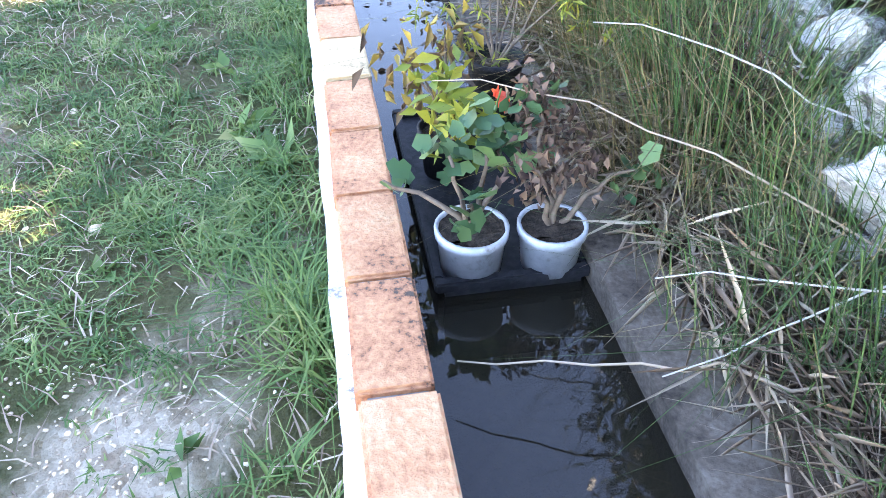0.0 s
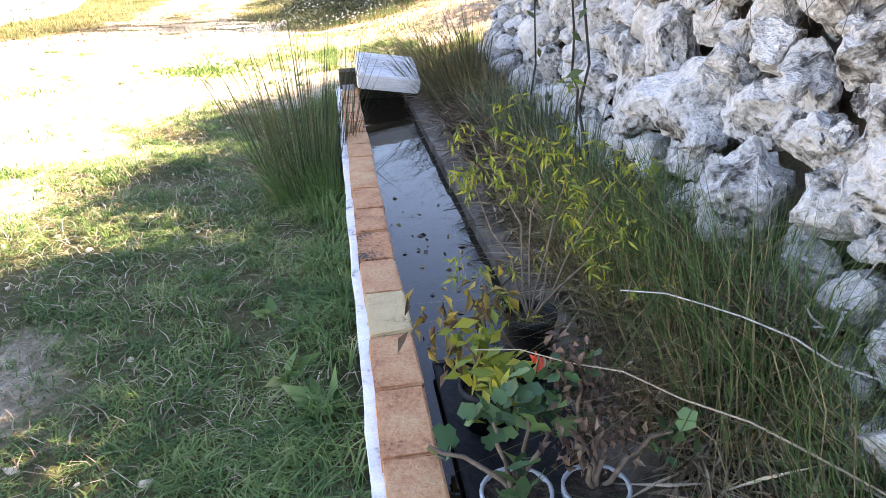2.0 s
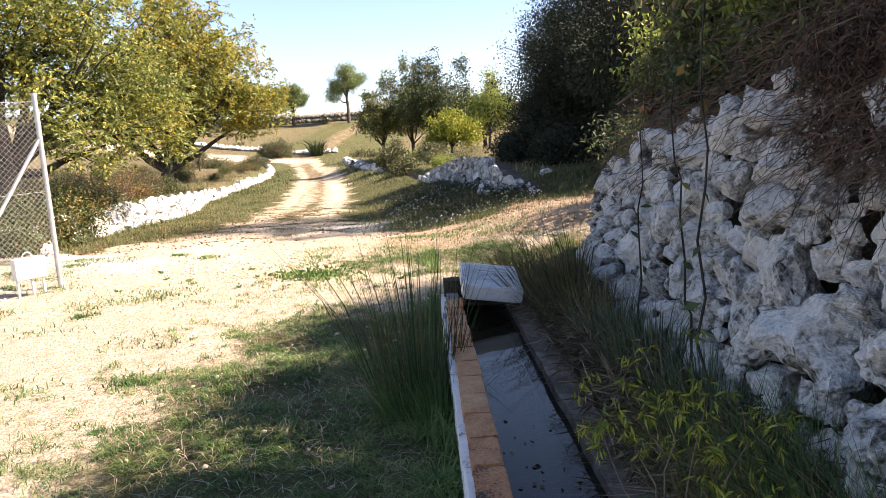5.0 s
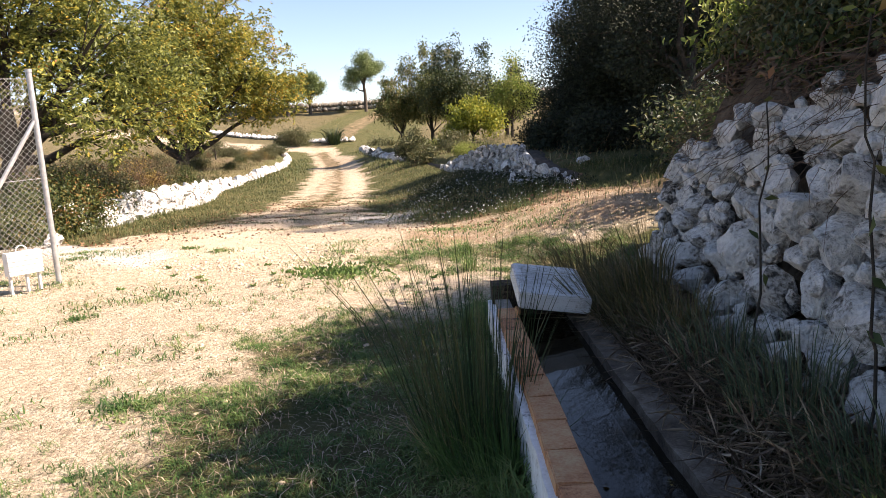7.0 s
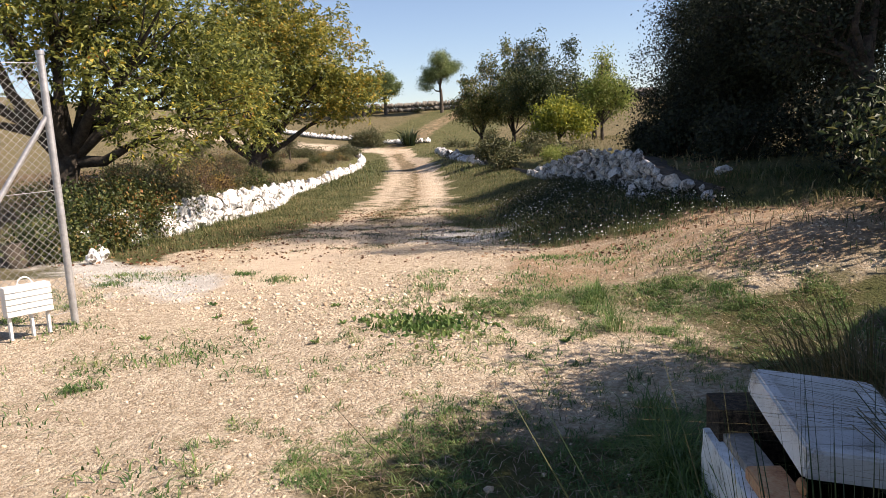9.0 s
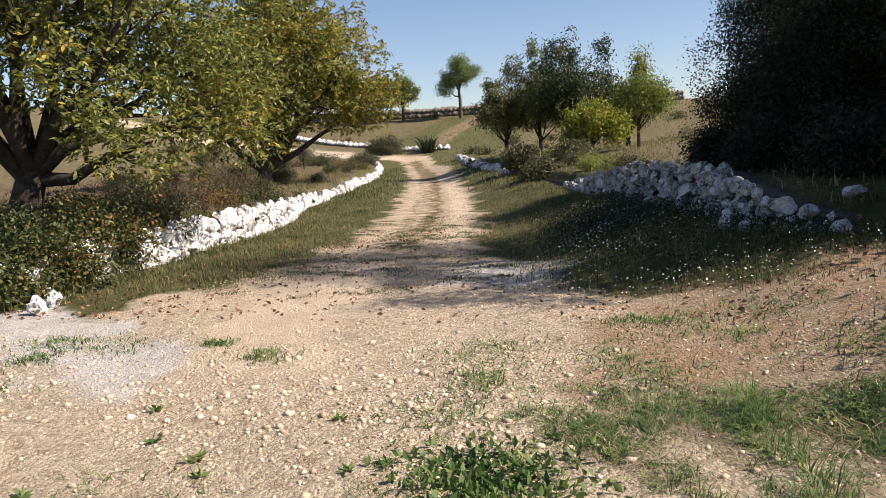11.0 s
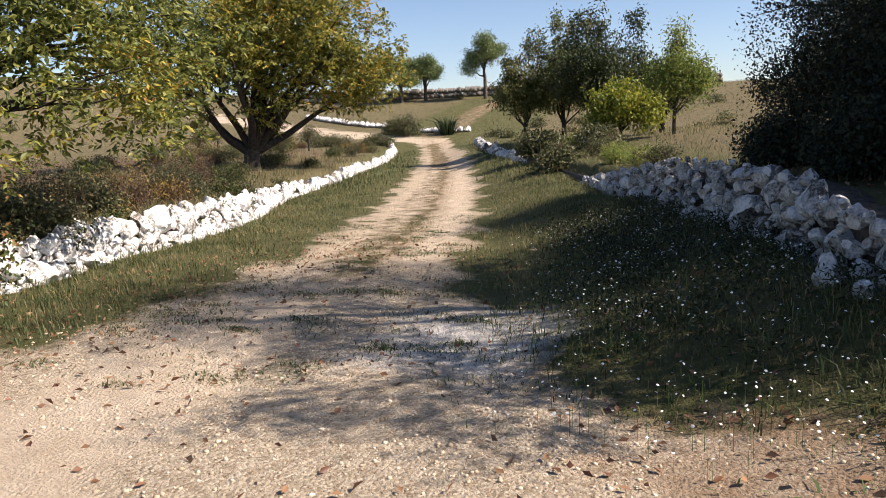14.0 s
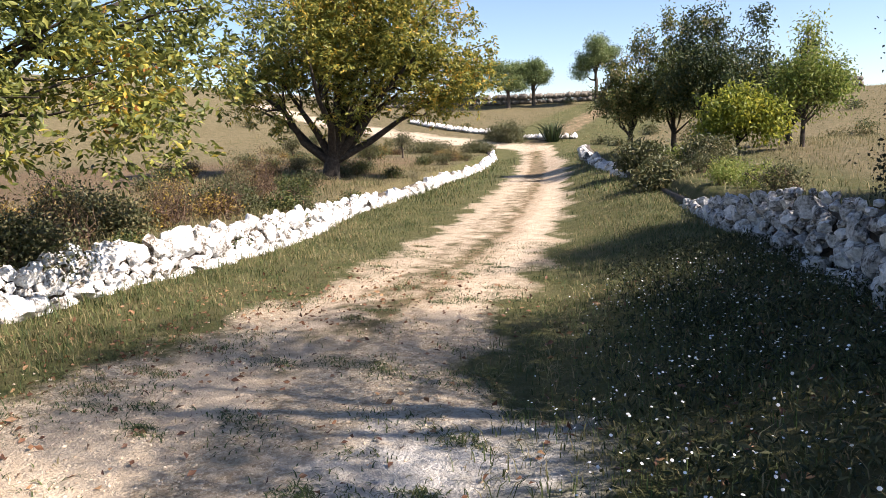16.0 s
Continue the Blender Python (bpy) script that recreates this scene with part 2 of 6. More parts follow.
def water_material():
    """Still, slightly murky water: a faint mirror over a dark bed."""
    m = bpy.data.materials.new("still_water")
    m.use_nodes = True
    n, l = m.node_tree.nodes, m.node_tree.links
    b = n["Principled BSDF"]
    b.inputs["Base Color"].default_value = (0.014, 0.012, 0.008, 1)
    b.inputs["Roughness"].default_value, b.inputs["IOR"].default_value = 0.03, 1.33
    tex, bn, pos = n.new("ShaderNodeTexNoise"), n.new("ShaderNodeBump"), n.new("ShaderNodeNewGeometry")
    tex.inputs["Scale"].default_value = 9
    bn.inputs["Strength"].default_value, bn.inputs["Distance"].default_value = 0.08, 0.01
    l.new(pos.outputs["Position"], tex.inputs["Vector"])
    l.new(tex.outputs[0], bn.inputs["Height"])
    l.new(bn.outputs[0], b.inputs["Normal"])
    clear, both = n.new("ShaderNodeBsdfTransparent"), n.new("ShaderNodeMixShader")
    clear.inputs[0].default_value = (0.75, 0.66, 0.50, 1)
    both.inputs[0].default_value = 0.13
    l.new(b.outputs[0], both.inputs[1])
    l.new(clear.outputs[0], both.inputs[2])
    l.new(both.outputs[0], n["Material Output"].inputs[0])
    return m


def ground_material():
    """Gravel, grassy soil, white rock and red field, laid out by the plan's own masks."""
    m = bpy.data.materials.new("ground")
    m.use_nodes = True
    n, l = m.node_tree.nodes, m.node_tree.links
    b = n["Principled BSDF"]
    pos = n.new("ShaderNodeNewGeometry")

    def noise_at(scale, detail=6, rough=0.6):
        t = n.new("ShaderNodeTexNoise")
        t.inputs["Scale"].default_value, t.inputs["Detail"].default_value, t.inputs["Roughness"].default_value = scale, detail, rough
        l.new(pos.outputs["Position"], t.inputs["Vector"])
        return t.outputs[0]

    def ramp(src, *stops):
        r = n.new("ShaderNodeValToRGB")
        r.color_ramp.elements[0].position, r.color_ramp.elements[0].color = stops[0][0], (*stops[0][1], 1)
        r.color_ramp.elements[1].position, r.color_ramp.elements[1].color = stops[-1][0], (*stops[-1][1], 1)
        for p, c in stops[1:-1]:
            r.color_ramp.elements.new(p).color = (*c, 1)
        l.new(src, r.inputs[0])
        return r.outputs[0]

    def mixed(fac, a, c):
        x = n.new("ShaderNodeMix")
        x.data_type = "RGBA"
        l.new(fac, x.inputs[0])
        l.new(a, x.inputs[6])
        l.new(c, x.inputs[7])
        return x.outputs[2]

    def mask(name, sharp=0.22):
        a = n.new("ShaderNodeAttribute")
        a.attribute_name = name
        s = n.new("ShaderNodeMath")
        s.operation = "ADD"
        l.new(a.outputs["Fac"], s.inputs[0])
        w = n.new("ShaderNodeMath")
        w.operation = "MULTIPLY_ADD"
        l.new(patch, w.inputs[0])
        w.inputs[1].default_value, w.inputs[2].default_value = 1.3, -0.65
        l.new(w.outputs[0], s.inputs[1])
        k = n.new("ShaderNodeMapRange")
        k.inputs[1].default_value, k.inputs[2].default_value = 0.5 - sharp, 0.5 + sharp
        l.new(s.outputs[0], k.inputs[0])
        return k.outputs[0]

    patch = noise_at(2.2, 8, 0.7)
    fine = noise_at(55, 5, 0.7)
    mid = noise_at(9, 6)
    vor = n.new("ShaderNodeTexVoronoi")
    vor.inputs["Scale"].default_value = 42
    l.new(pos.outputs["Position"], vor.inputs["Vector"])
    gravel = mixed(fine, ramp(mid, (0.35, (0.42, 0.315, 0.205)), (0.65, (0.72, 0.595, 0.43))), ramp(vor.outputs["Color"], (0.2, (0.30, 0.23, 0.155)), (0.8, (0.80, 0.70, 0.55))))
    turf = mixed(fine, ramp(mid, (0.35, (0.04, 0.045, 0.018)), (0.7, (0.115, 0.10, 0.045))), ramp(patch, (0.35, (0.07, 0.10, 0.025)), (0.7, (0.24, 0.20, 0.10))))
    dry = mixed(fine, ramp(mid, (0.35, (0.11, 0.09, 0.05)), (0.7, (0.23, 0.185, 0.10))), ramp(patch, (0.35, (0.08, 0.085, 0.035)), (0.7, (0.27, 0.21, 0.125))))
    red = mixed(fine, ramp(mid, (0.35, (0.11, 0.07, 0.042)), (0.7, (0.22, 0.145, 0.09))), ramp(patch, (0.35, (0.10, 0.09, 0.042)), (0.7, (0.25, 0.17, 0.105))))
    rock = mixed(fine, ramp(mid, (0.35, (0.52, 0.48, 0.42)), (0.7, (0.74, 0.71, 0.66))), ramp(patch, (0.3, (0.44, 0.38, 0.30)), (0.6, (0.76, 0.73, 0.68))))
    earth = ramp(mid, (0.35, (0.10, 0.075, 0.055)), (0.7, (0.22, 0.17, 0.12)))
    loam = mixed(fine, ramp(mid, (0.35, (0.22, 0.13, 0.075)), (0.7, (0.46, 0.31, 0.19))), ramp(patch, (0.35, (0.20, 0.13, 0.08)), (0.65, (0.50, 0.37, 0.24))))
    hard = mixed(fine, ramp(mid, (0.3, (0.60, 0.46, 0.32)), (0.7, (0.78, 0.66, 0.50))), ramp(patch, (0.3, (0.50, 0.38, 0.26)), (0.65, (0.74, 0.63, 0.49))))
    c = mixed(mask("red"), dry, red)
    c = mixed(mask("green"), c, turf)
    c = mixed(mask("gravel"), c, gravel)
    c = mixed(mask("loam"), c, loam)
    c = mixed(mask("track"), c, hard)
    c = mixed(mask("white"), c, rock)
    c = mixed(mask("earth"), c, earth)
    l.new(c, b.inputs["Base Color"])
    b.inputs["Roughness"].default_value, b.inputs["Specular IOR Level"].default_value = 0.95, 0.15
    bn = n.new("ShaderNodeBump")
    bn.inputs["Strength"].default_value, bn.inputs["Distance"].default_value = 1.0, 0.05
    h = n.new("ShaderNodeMath")
    h.operation = "MULTIPLY_ADD"
    l.new(vor.outputs["Distance"], h.inputs[0])
    h.inputs[1].default_value = -0.5
    l.new(fine, h.inputs[2])
    l.new(h.outputs[0], bn.inputs["Height"])
    l.new(bn.outputs[0], b.inputs["Normal"])
    return m


# ---- mesh helpers ----
def solid(name, verts, faces, mat, parent=None, label="", smooth=False):
    """A mesh object from arrays; faces is an (n, k) array or a list of such arrays."""
    groups = faces if isinstance(faces, list) else [faces]
    groups = [np.asarray(g, dtype=np.int32) for g in groups if len(g)]
    me = bpy.data.meshes.new(name)
    verts = np.asarray(verts, dtype=np.float32)
    me.vertices.add(len(verts))
    me.vertices.foreach_set("co", verts.ravel())
    index = np.concatenate([g.ravel() for g in groups])
    sizes = np.concatenate([np.full(len(g), g.shape[1], dtype=np.int32) for g in groups])
    me.loops.add(len(index))
    me.loops.foreach_set("vertex_index", index)
    me.polygons.add(len(sizes))
    me.polygons.foreach_set("loop_start", np.concatenate([[0], np.cumsum(sizes)[:-1]]).astype(np.int32))
    if smooth:
        me.polygons.foreach_set("use_smooth", np.ones(len(sizes), dtype=bool))
    me.update(calc_edges=True)
    me.materials.append(mat)
    ob = new(name, me)
    if parent is not None:
        ob.parent = parent
        ob.matrix_parent_inverse = parent.matrix_basis.inverted()
    if label:
        tagged(ob, label)
    return ob


def part(name, bm, mat, parent=None, label="", smooth=False):
    me = bpy.data.meshes.new(name)
    bmesh.ops.recalc_face_normals(bm, faces=bm.faces)
    if smooth:
        for f in bm.faces:
            f.smooth = True
    bm.to_mesh(me)
    bm.free()
    me.materials.append(mat)
    ob = new(name, me)
    if parent is not None:
        ob.parent = parent
        ob.matrix_parent_inverse = parent.matrix_basis.inverted()
    if label:
        tagged(ob, label)
    return ob


def thing(name, label, category, at=(0, 0, 0), group="", kind=""):
    ob = new(name)
    ob.location = at
    ob.matrix_basis = Matrix.Translation(at)
    return tagged(ob, label, category, group, kind)


class Pile:
    """Collects pieces of geometry for one joined mesh."""

    def __init__(self):
        self.v, self.f3, self.f4, self.n = [], [], [], 0

    def add(self, v, f):
        v, f = np.asarray(v, dtype=np.float64), np.asarray(f, dtype=np.int64)
        (self.f3 if f.shape[1] == 3 else self.f4).append(f + self.n)
        self.v.append(v)
        self.n += len(v)

    def make(self, name, mat, parent=None, label="", smooth=False):
        faces = [np.concatenate(g) for g in (self.f3, self.f4) if g]
        return solid(name, np.concatenate(self.v), faces, mat, parent, label, smooth)


def tube(path, radii, sides=6):
    path = np.asarray(path, dtype=float)
    k = len(path)
    radii = np.broadcast_to(np.asarray(radii, dtype=float), (k,))
    d = np.gradient(path, axis=0)
    d /= np.linalg.norm(d, axis=1)[:, None] + 1e-9
    ref = np.where(np.abs(d[:, 2:3]) > 0.9, np.array([[1.0, 0, 0]]), np.array([[0, 0, 1.0]]))
    s = np.cross(d, ref)
    s /= np.linalg.norm(s, axis=1)[:, None] + 1e-9
    t = np.cross(d, s)
    a = np.linspace(0, 2 * np.pi, sides, endpoint=False)
    v = path[:, None] + radii[:, None, None] * (np.cos(a)[None, :, None] * s[:, None] + np.sin(a)[None, :, None] * t[:, None])
    i = np.arange(k - 1)[:, None] * sides
    j = np.arange(sides)[None]
    jn = (j + 1) % sides
    f = np.stack([i + j, i + jn, i + sides + jn, i + sides + j], axis=-1).reshape(-1, 4)
    return v.reshape(-1, 3), f


def bent(a, b, sag=0.0, wobble=0.0, k=6):
    """A path from a to b that sags and wobbles."""
    a, b = np.asarray(a, float), np.asarray(b, float)
    t = np.linspace(0, 1, k)[:, None]
    p = a + (b - a) * t
    p[:, 2] -= sag * (4 * t * (1 - t))[:, 0]
    if wobble:
        w = rng.normal(0, wobble, (k, 3))
        w[0] = w[-1] = 0
        p += w
    return p


def leaves(at, length, width=0.4, droop=0.3, fold=0.15, spread=0.3, heading=None):
    """Folded kite leaves, one at each place."""
    at = np.asarray(at, float)
    k = len(at)
    d = rng.normal(0, 1, (k, 3)) if heading is None else np.asarray(heading, float) + rng.normal(0, 0.45, (k, 3))
    d[:, 2] -= droop * 2
    d /= np.linalg.norm(d, axis=1)[:, None]
    s = np.cross(d, rng.normal(0, 1, (k, 3)) + np.array([0, 0, 1.0]))
    s /= np.linalg.norm(s, axis=1)[:, None] + 1e-9
    up = np.cross(s, d)
    L = (length * rng.uniform(1 - spread, 1 + spread, k))[:, None]
    mid = at + d * L * 0.45 + up * L * fold
    v = np.stack([at, mid + s * L * width / 2, at + d * L, mid - s * L * width / 2], axis=1).reshape(-1, 3)
    b = np.arange(k)[:, None] * 4
    return v, np.concatenate([b + [[0, 1, 2]], b + [[0, 2, 3]]])


def compound(at, length, leaf, pairs=3, width=0.42):
    """Feathered leaves: leaflets in pairs along a drooping stalk, and one at its tip."""
    at = np.asarray(at, float)
    k = len(at)
    d = rng.normal(0, 1, (k, 3)) + [0, 0, -0.5]
    d /= np.linalg.norm(d, axis=1)[:, None]
    s = np.cross(d, np.array([[0, 0, 1.0]]) + rng.normal(0, 0.25, (k, 3)))
    s /= np.linalg.norm(s, axis=1)[:, None] + 1e-9
    spots, heads = [at + d * length], [d]
    for j in range(pairs):
        f = (j + 1.0) / (pairs + 1.0)
        for sign in (-1, 1):
            spots.append(at + d * length * f + np.array([0, 0, -0.12 * length * f * f]))
            heads.append(d * 0.55 + s * sign * 0.85 + [0, 0, -0.25])
    return leaves(np.concatenate(spots), leaf, width, 0.0, 0.10, 0.25, heading=np.concatenate(heads) * 2.2)


def blades(base, height, width, lean=0.4, bend=0.5, spread=0.4, heading=None):
    """Grass blades of two bent segments."""
    base = np.asarray(base, float)
    k = len(base)
    a = rng.uniform(0, 2 * np.pi, k)
    out = np.stack([np.cos(a), np.sin(a), np.zeros(k)], 1) if heading is None else np.asarray(heading, float)
    side = np.stack([-np.sin(a), np.cos(a), np.zeros(k)], 1)
    h = (np.broadcast_to(height, (k,)) * rng.uniform(1 - spread, 1 + spread, k))[:, None]
    w = np.broadcast_to(width, (k,))[:, None] * rng.uniform(0.7, 1.3, (k, 1))
    ln = lean * rng.uniform(0.2, 1.5, (k, 1))
    z = np.array([[0, 0, 1.0]])
    mid = base + h * 0.55 * (z + out * ln * 0.6)
    tip = base + h * (z * (1 - 0.35 * bend * ln) + out * ln * (0.6 + bend))
    v = np.stack([base - side * w / 2, base + side * w / 2, mid + side * w * 0.4, mid - side * w * 0.4, tip], axis=1).reshape(-1, 3)
    b = np.arange(k)[:, None] * 5
    return v, np.concatenate([b + [[0, 1, 2]], b + [[0, 2, 3]], b + [[3, 2, 4]]])


def rock_mesh(name, mat, seed, detail=2, cut=0.72, rough=0.10):
    """A boulder of unit half-size: a ball cut by planes and pitted."""
    r = np.random.default_rng(seed)
    bm = bmesh.new()
    bmesh.ops.create_icosphere(bm, subdivisions=detail, radius=1.0)
    p = np.array([v.co[:] for v in bm.verts])
    for _ in range(22):
        nrm = r.normal(0, 1, 3)
        nrm /= np.linalg.norm(nrm)
        lim = r.uniform(cut - 0.16, cut + 0.16)
        over = np.maximum(p @ nrm - lim, 0)
        p -= over[:, None] * nrm
    for v, q in zip(bm.verts, p):
        q = Vector(q)
        q *= 1 + rough * noise.noise(q * 1.8 + Vector((seed, 0, 0))) + rough * 0.8 * noise.noise(q * 4.5 + Vector((0, seed, 0))) + rough * 0.35 * noise.noise(q * 10 + Vector((seed, seed, 0))) - rough * 0.9 * max(0, noise.noise(q * 3.1 + Vector((0, 0, seed))) - 0.25)
        v.co = q
    me = bpy.data.meshes.new(name)
    bm.to_mesh(me)
    bm.free()
    me.polygons.foreach_set("use_smooth", np.ones(len(me.polygons), dtype=bool))
    me.set_sharp_from_angle(angle=radians(24))
    me.materials.append(mat)
    return me


def place(me, name, parent, at, size, turn=None):
    ob = new(name, me)
    ob.parent = parent
    ob.matrix_basis = Matrix.LocRotScale(Vector(at), Euler(turn or [rnd.uniform(0, 6.28) for _ in range(3)]), Vector(size))
    return ob


def box(bm, x0, x1, y0, y1, z0, z1, m=None):
    v = bmesh.ops.create_cube(bm, size=1)["verts"]
    bmesh.ops.scale(bm, vec=(x1 - x0, y1 - y0, z1 - z0), verts=v)
    bmesh.ops.translate(bm, vec=((x0 + x1) / 2, (y0 + y1) / 2, (z0 + z1) / 2), verts=v)
    if m is not None:
        bmesh.ops.transform(bm, matrix=m, verts=v)
    return v


# ---- plan ----
def lane_x(y):
    """The lane's middle line."""
    return np.interp(y, [-20, 0, 6, 10, 15, 20, 25, 30, 37, 45, 57, 66], [-4.0, -4.0, -4.3, -4.9, -6.2, -7.4, -8.7, -10.2, -12.5, -15.2, -19.8, -23.6])


def left_wall_x(y):
    return np.interp(y, [8, 12, 15, 20, 22.5, 27.5, 34, 45, 56, 62], [-9.6, -9.9, -10.5, -11.4, -12.1, -14.0, -15.6, -18.5, -22.6, -25.6])


def right_wall_x(y):
    return np.interp(y, [7.5, 12.5, 14, 17.4, 18.6, 21.6, 25, 30, 37, 45, 57, 66], [1.2, 0.1, -1.2, -2.0, -2.4, -3.5, -4.7, -6.6, -9.6, -13.0, -17.0, -19.5])


def bank_x(y):
    """The foot of the rock wall beside the trough."""
    return np.interp(y, [-4, 1.2, 3.2, 5.5, 7.0, 7.8, 8.6], [0.95, 0.78, 0.56, 0.27, 0.10, 0.40, 1.6])


def smooth(a, b, x):
    t = np.clip((x - a) / (b - a), 0, 1)
    return t * t * (3 - 2 * t)


def wave(x, y, s=1.0):
    """Cheap smooth unevenness between -1 and 1."""
    return (np.sin(x * 1.7 * s + 1.3 * np.sin(y * 1.1 * s)) + np.sin(y * 1.9 * s + 1.7 * np.sin(x * 0.8 * s + 2)) + np.sin((x + y) * 3.1 * s + 0.5)) / 3


def ground_z(x, y):
    x, y = np.asarray(x, float), np.asarray(y, float)
    r = np.hypot(x + 3, y)
    z = np.interp(r, [0, 6, 9, 11, 16, 24, 32, 48, 60, 68, 74, 86, 100, 112, 160, 400, 3000], [0.23, 0.24, 0.30, 0.31, 0.15, -0.03, 0.0, 0.15, 0.25, 0.95, 1.8, 3.8, 5.7, 5.8, 4.5, 0, -20])
    z = np.where(y < 0, 0.23 - 0.004 * r, z)
    z = z + 7.0 * smooth(-46, -110, x) * smooth(20, 60, y)
    fade = 1 - smooth(52, 70, r)
    # field behind the left wall
    dl = left_wall_x(y) - x
    z = z + fade * smooth(11, 15, y) * (0.52 * smooth(0.15, 0.5, dl) + 0.28 * smooth(0.5, 7, dl))
    # terrace behind the right wall
    dr = x - right_wall_x(y)
    h = np.interp(y, [8, 12.5, 15, 19, 22, 28, 36, 46, 60], [0.4, 0.55, 0.95, 1.05, 0.85, 0.8, 0.95, 0.75, 0.5])
    z = z + fade * smooth(8, 10, y) * (0.48 * smooth(-2.8, -0.15, dr) + (h - 0.40) * smooth(0.1, 0.6, dr) + 0.35 * smooth(0.6, 10, dr))
    # bank behind the rock wall
    db = x - bank_x(y)
    near = 1 - smooth(7.6, 9.5, y)
    z = z + near * (0.30 * smooth(-0.6, -0.35, db) + 1.45 * smooth(0.16, 0.75, db) + 0.9 * smooth(0.75, 3.5, db))
    return z + 0.03 * wave(x, y) * smooth(2, 6, r) + 0.015 * wave(x * 3, y * 3) * smooth(1, 3, r)


def zones(x, y):
    """How much of each ground there is."""
    d = x - lane_x(y)
    r = np.hypot(x + 3, y)
    n1 = wave(x, y, 1.3) * 0.35 + wave(x + 9, y - 4, 3.1) * 0.25
    half = np.interp(y, [6, 9, 11, 14, 18, 60], [4.2, 4.0, 3.2, 2.0, 1.45, 1.4])
    half = half + 3.0 * (d > 0) * smooth(8.7, 9.4, y) * (1 - smooth(11.7, 12.6, y))
    lane = 1 - smooth(half - 0.6, half + 0.5, np.abs(d) + n1)
    lane = np.where(y < 10, np.maximum(lane, 1 - smooth(-3.6, -2.3, x + n1 * 1.2)), lane)
    lawn = smooth(-3.2, -2.2, x + n1) * (1 - smooth(6.0, 7.0, y + n1)) + smooth(-3.1, -2.2, x + n1) * smooth(8.0, 8.5, y + 0.6 * smooth(-1.6, -1.0, x) + n1 * 0.4) * (1 - smooth(9.4, 10.4, y + n1)) * (0.62 + 0.35 * wave(x, y, 2.7))
    middle = (1 - smooth(0.25, 0.6, np.abs(d + 0.2 + n1 * 0.3))) * smooth(13, 19, y) * 0.7
    gravel = np.clip(lane * (1 - 0.22 * smooth(11, 13, y)) - lawn * 0.85 - middle, 0, 1) * (y < 65) * np.where(y < 11, x > -9.2, True)
    strip = np.exp(-((x - lane_x(y)) / 6) ** 2)
    green = np.clip(lawn + (1 - lane) * smooth(-4.5, -3, d) * (1 - smooth(6, 9, d)) * 0.8 + (1 - lane) * strip * 0.7, 0, 1)
    # the lane that climbs to the left beyond the bend
    yy = 64.0 + 0.26 * (-23 - x) + 0.002 * (-23 - x) ** 2
    up = np.exp(-((y - yy) / 1.7) ** 4) * (x < -21.5) * smooth(-75, -60, x)
    gravel = np.clip(gravel + up, 0, 1)
    dist = np.abs((x + 8.5) * 0.51 + (y - 10.9) * 0.86 + 0.25 * wave(x, y, 2))
    white = 1.15 * np.exp(-(dist / 0.55) ** 2) * (x > -10) * (1 - smooth(-6.3, -5.4, x))
    white = np.maximum(white, 0.78 * np.exp(-(((x + 4.2) / 1.0) ** 2 + ((y - 14.0) / 1.3) ** 2)))
    red = smooth(0.8, 3.5, left_wall_x(y) - x) * smooth(10, 14, y) * (1 - smooth(40, 60, r)) * 0.9
    bare = np.exp(-(((x + 0.60) / 0.2) ** 2 + ((y - 0.80) / 0.2) ** 2)) + 0.6 * np.exp(-(((x + 0.46) / 0.1) ** 2 + ((y - 1.37) / 0.1) ** 2)) + 0.7 * np.exp(-(((x + 1.75) / 0.3) ** 2 + ((y - 1.9) / 0.5) ** 2)) + 0.9 * np.exp(-(((x + 1.9) / 0.75) ** 2 + ((y - 7.75) / 0.42) ** 2))
    gravel, green = np.clip(gravel + bare * 0.9, 0, 1), np.clip(green - bare * 0.9, 0, 1)
    loam = 0.6 * smooth(-3.8, -2.2, x + n1) * smooth(9.0, 9.8, y + n1) * (1 - smooth(12.0, 13.4, y + n1)) * (x < 4.5) + 0.42 * lane * smooth(13, 18, y)
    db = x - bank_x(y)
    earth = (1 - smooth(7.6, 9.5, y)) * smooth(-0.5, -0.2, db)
    track = 0.95 * np.exp(-((x - lane_x(y) + 0.55 + 0.3 * n1) / 0.75) ** 4) * smooth(8.6, 10.2, y) * (1 - 0.5 * smooth(14, 17, y)) * (y < 40)
    track = np.maximum(track, 0.6 * np.exp(-((x - lane_x(y) - 0.85 + 0.3 * n1) / 0.4) ** 4) * smooth(15, 18, y) * (y < 40))
    track = np.maximum(track, 0.85 * np.exp(-(((x + 1.9) / 0.7) ** 2 + ((y - 7.75) / 0.36) ** 2)))
    return dict(gravel=gravel, green=green, white=white, red=red, earth=earth, loam=loam, track=track)


# ---- ground ----
def grid_axis(dense_a, dense_b, step, far_a, far_b):
    mid = np.arange(dense_a, dense_b + 1e-6, step)
    out, d, x = [], step, dense_b
    while x < far_b:
        d *= 1.06
        x += d
        out.append(x)
    back, d, x = [], step, dense_a
    while x > far_a:
        d *= 1.06
        x -= d
        back.append(x)
    return np.concatenate([back[::-1], mid, out])


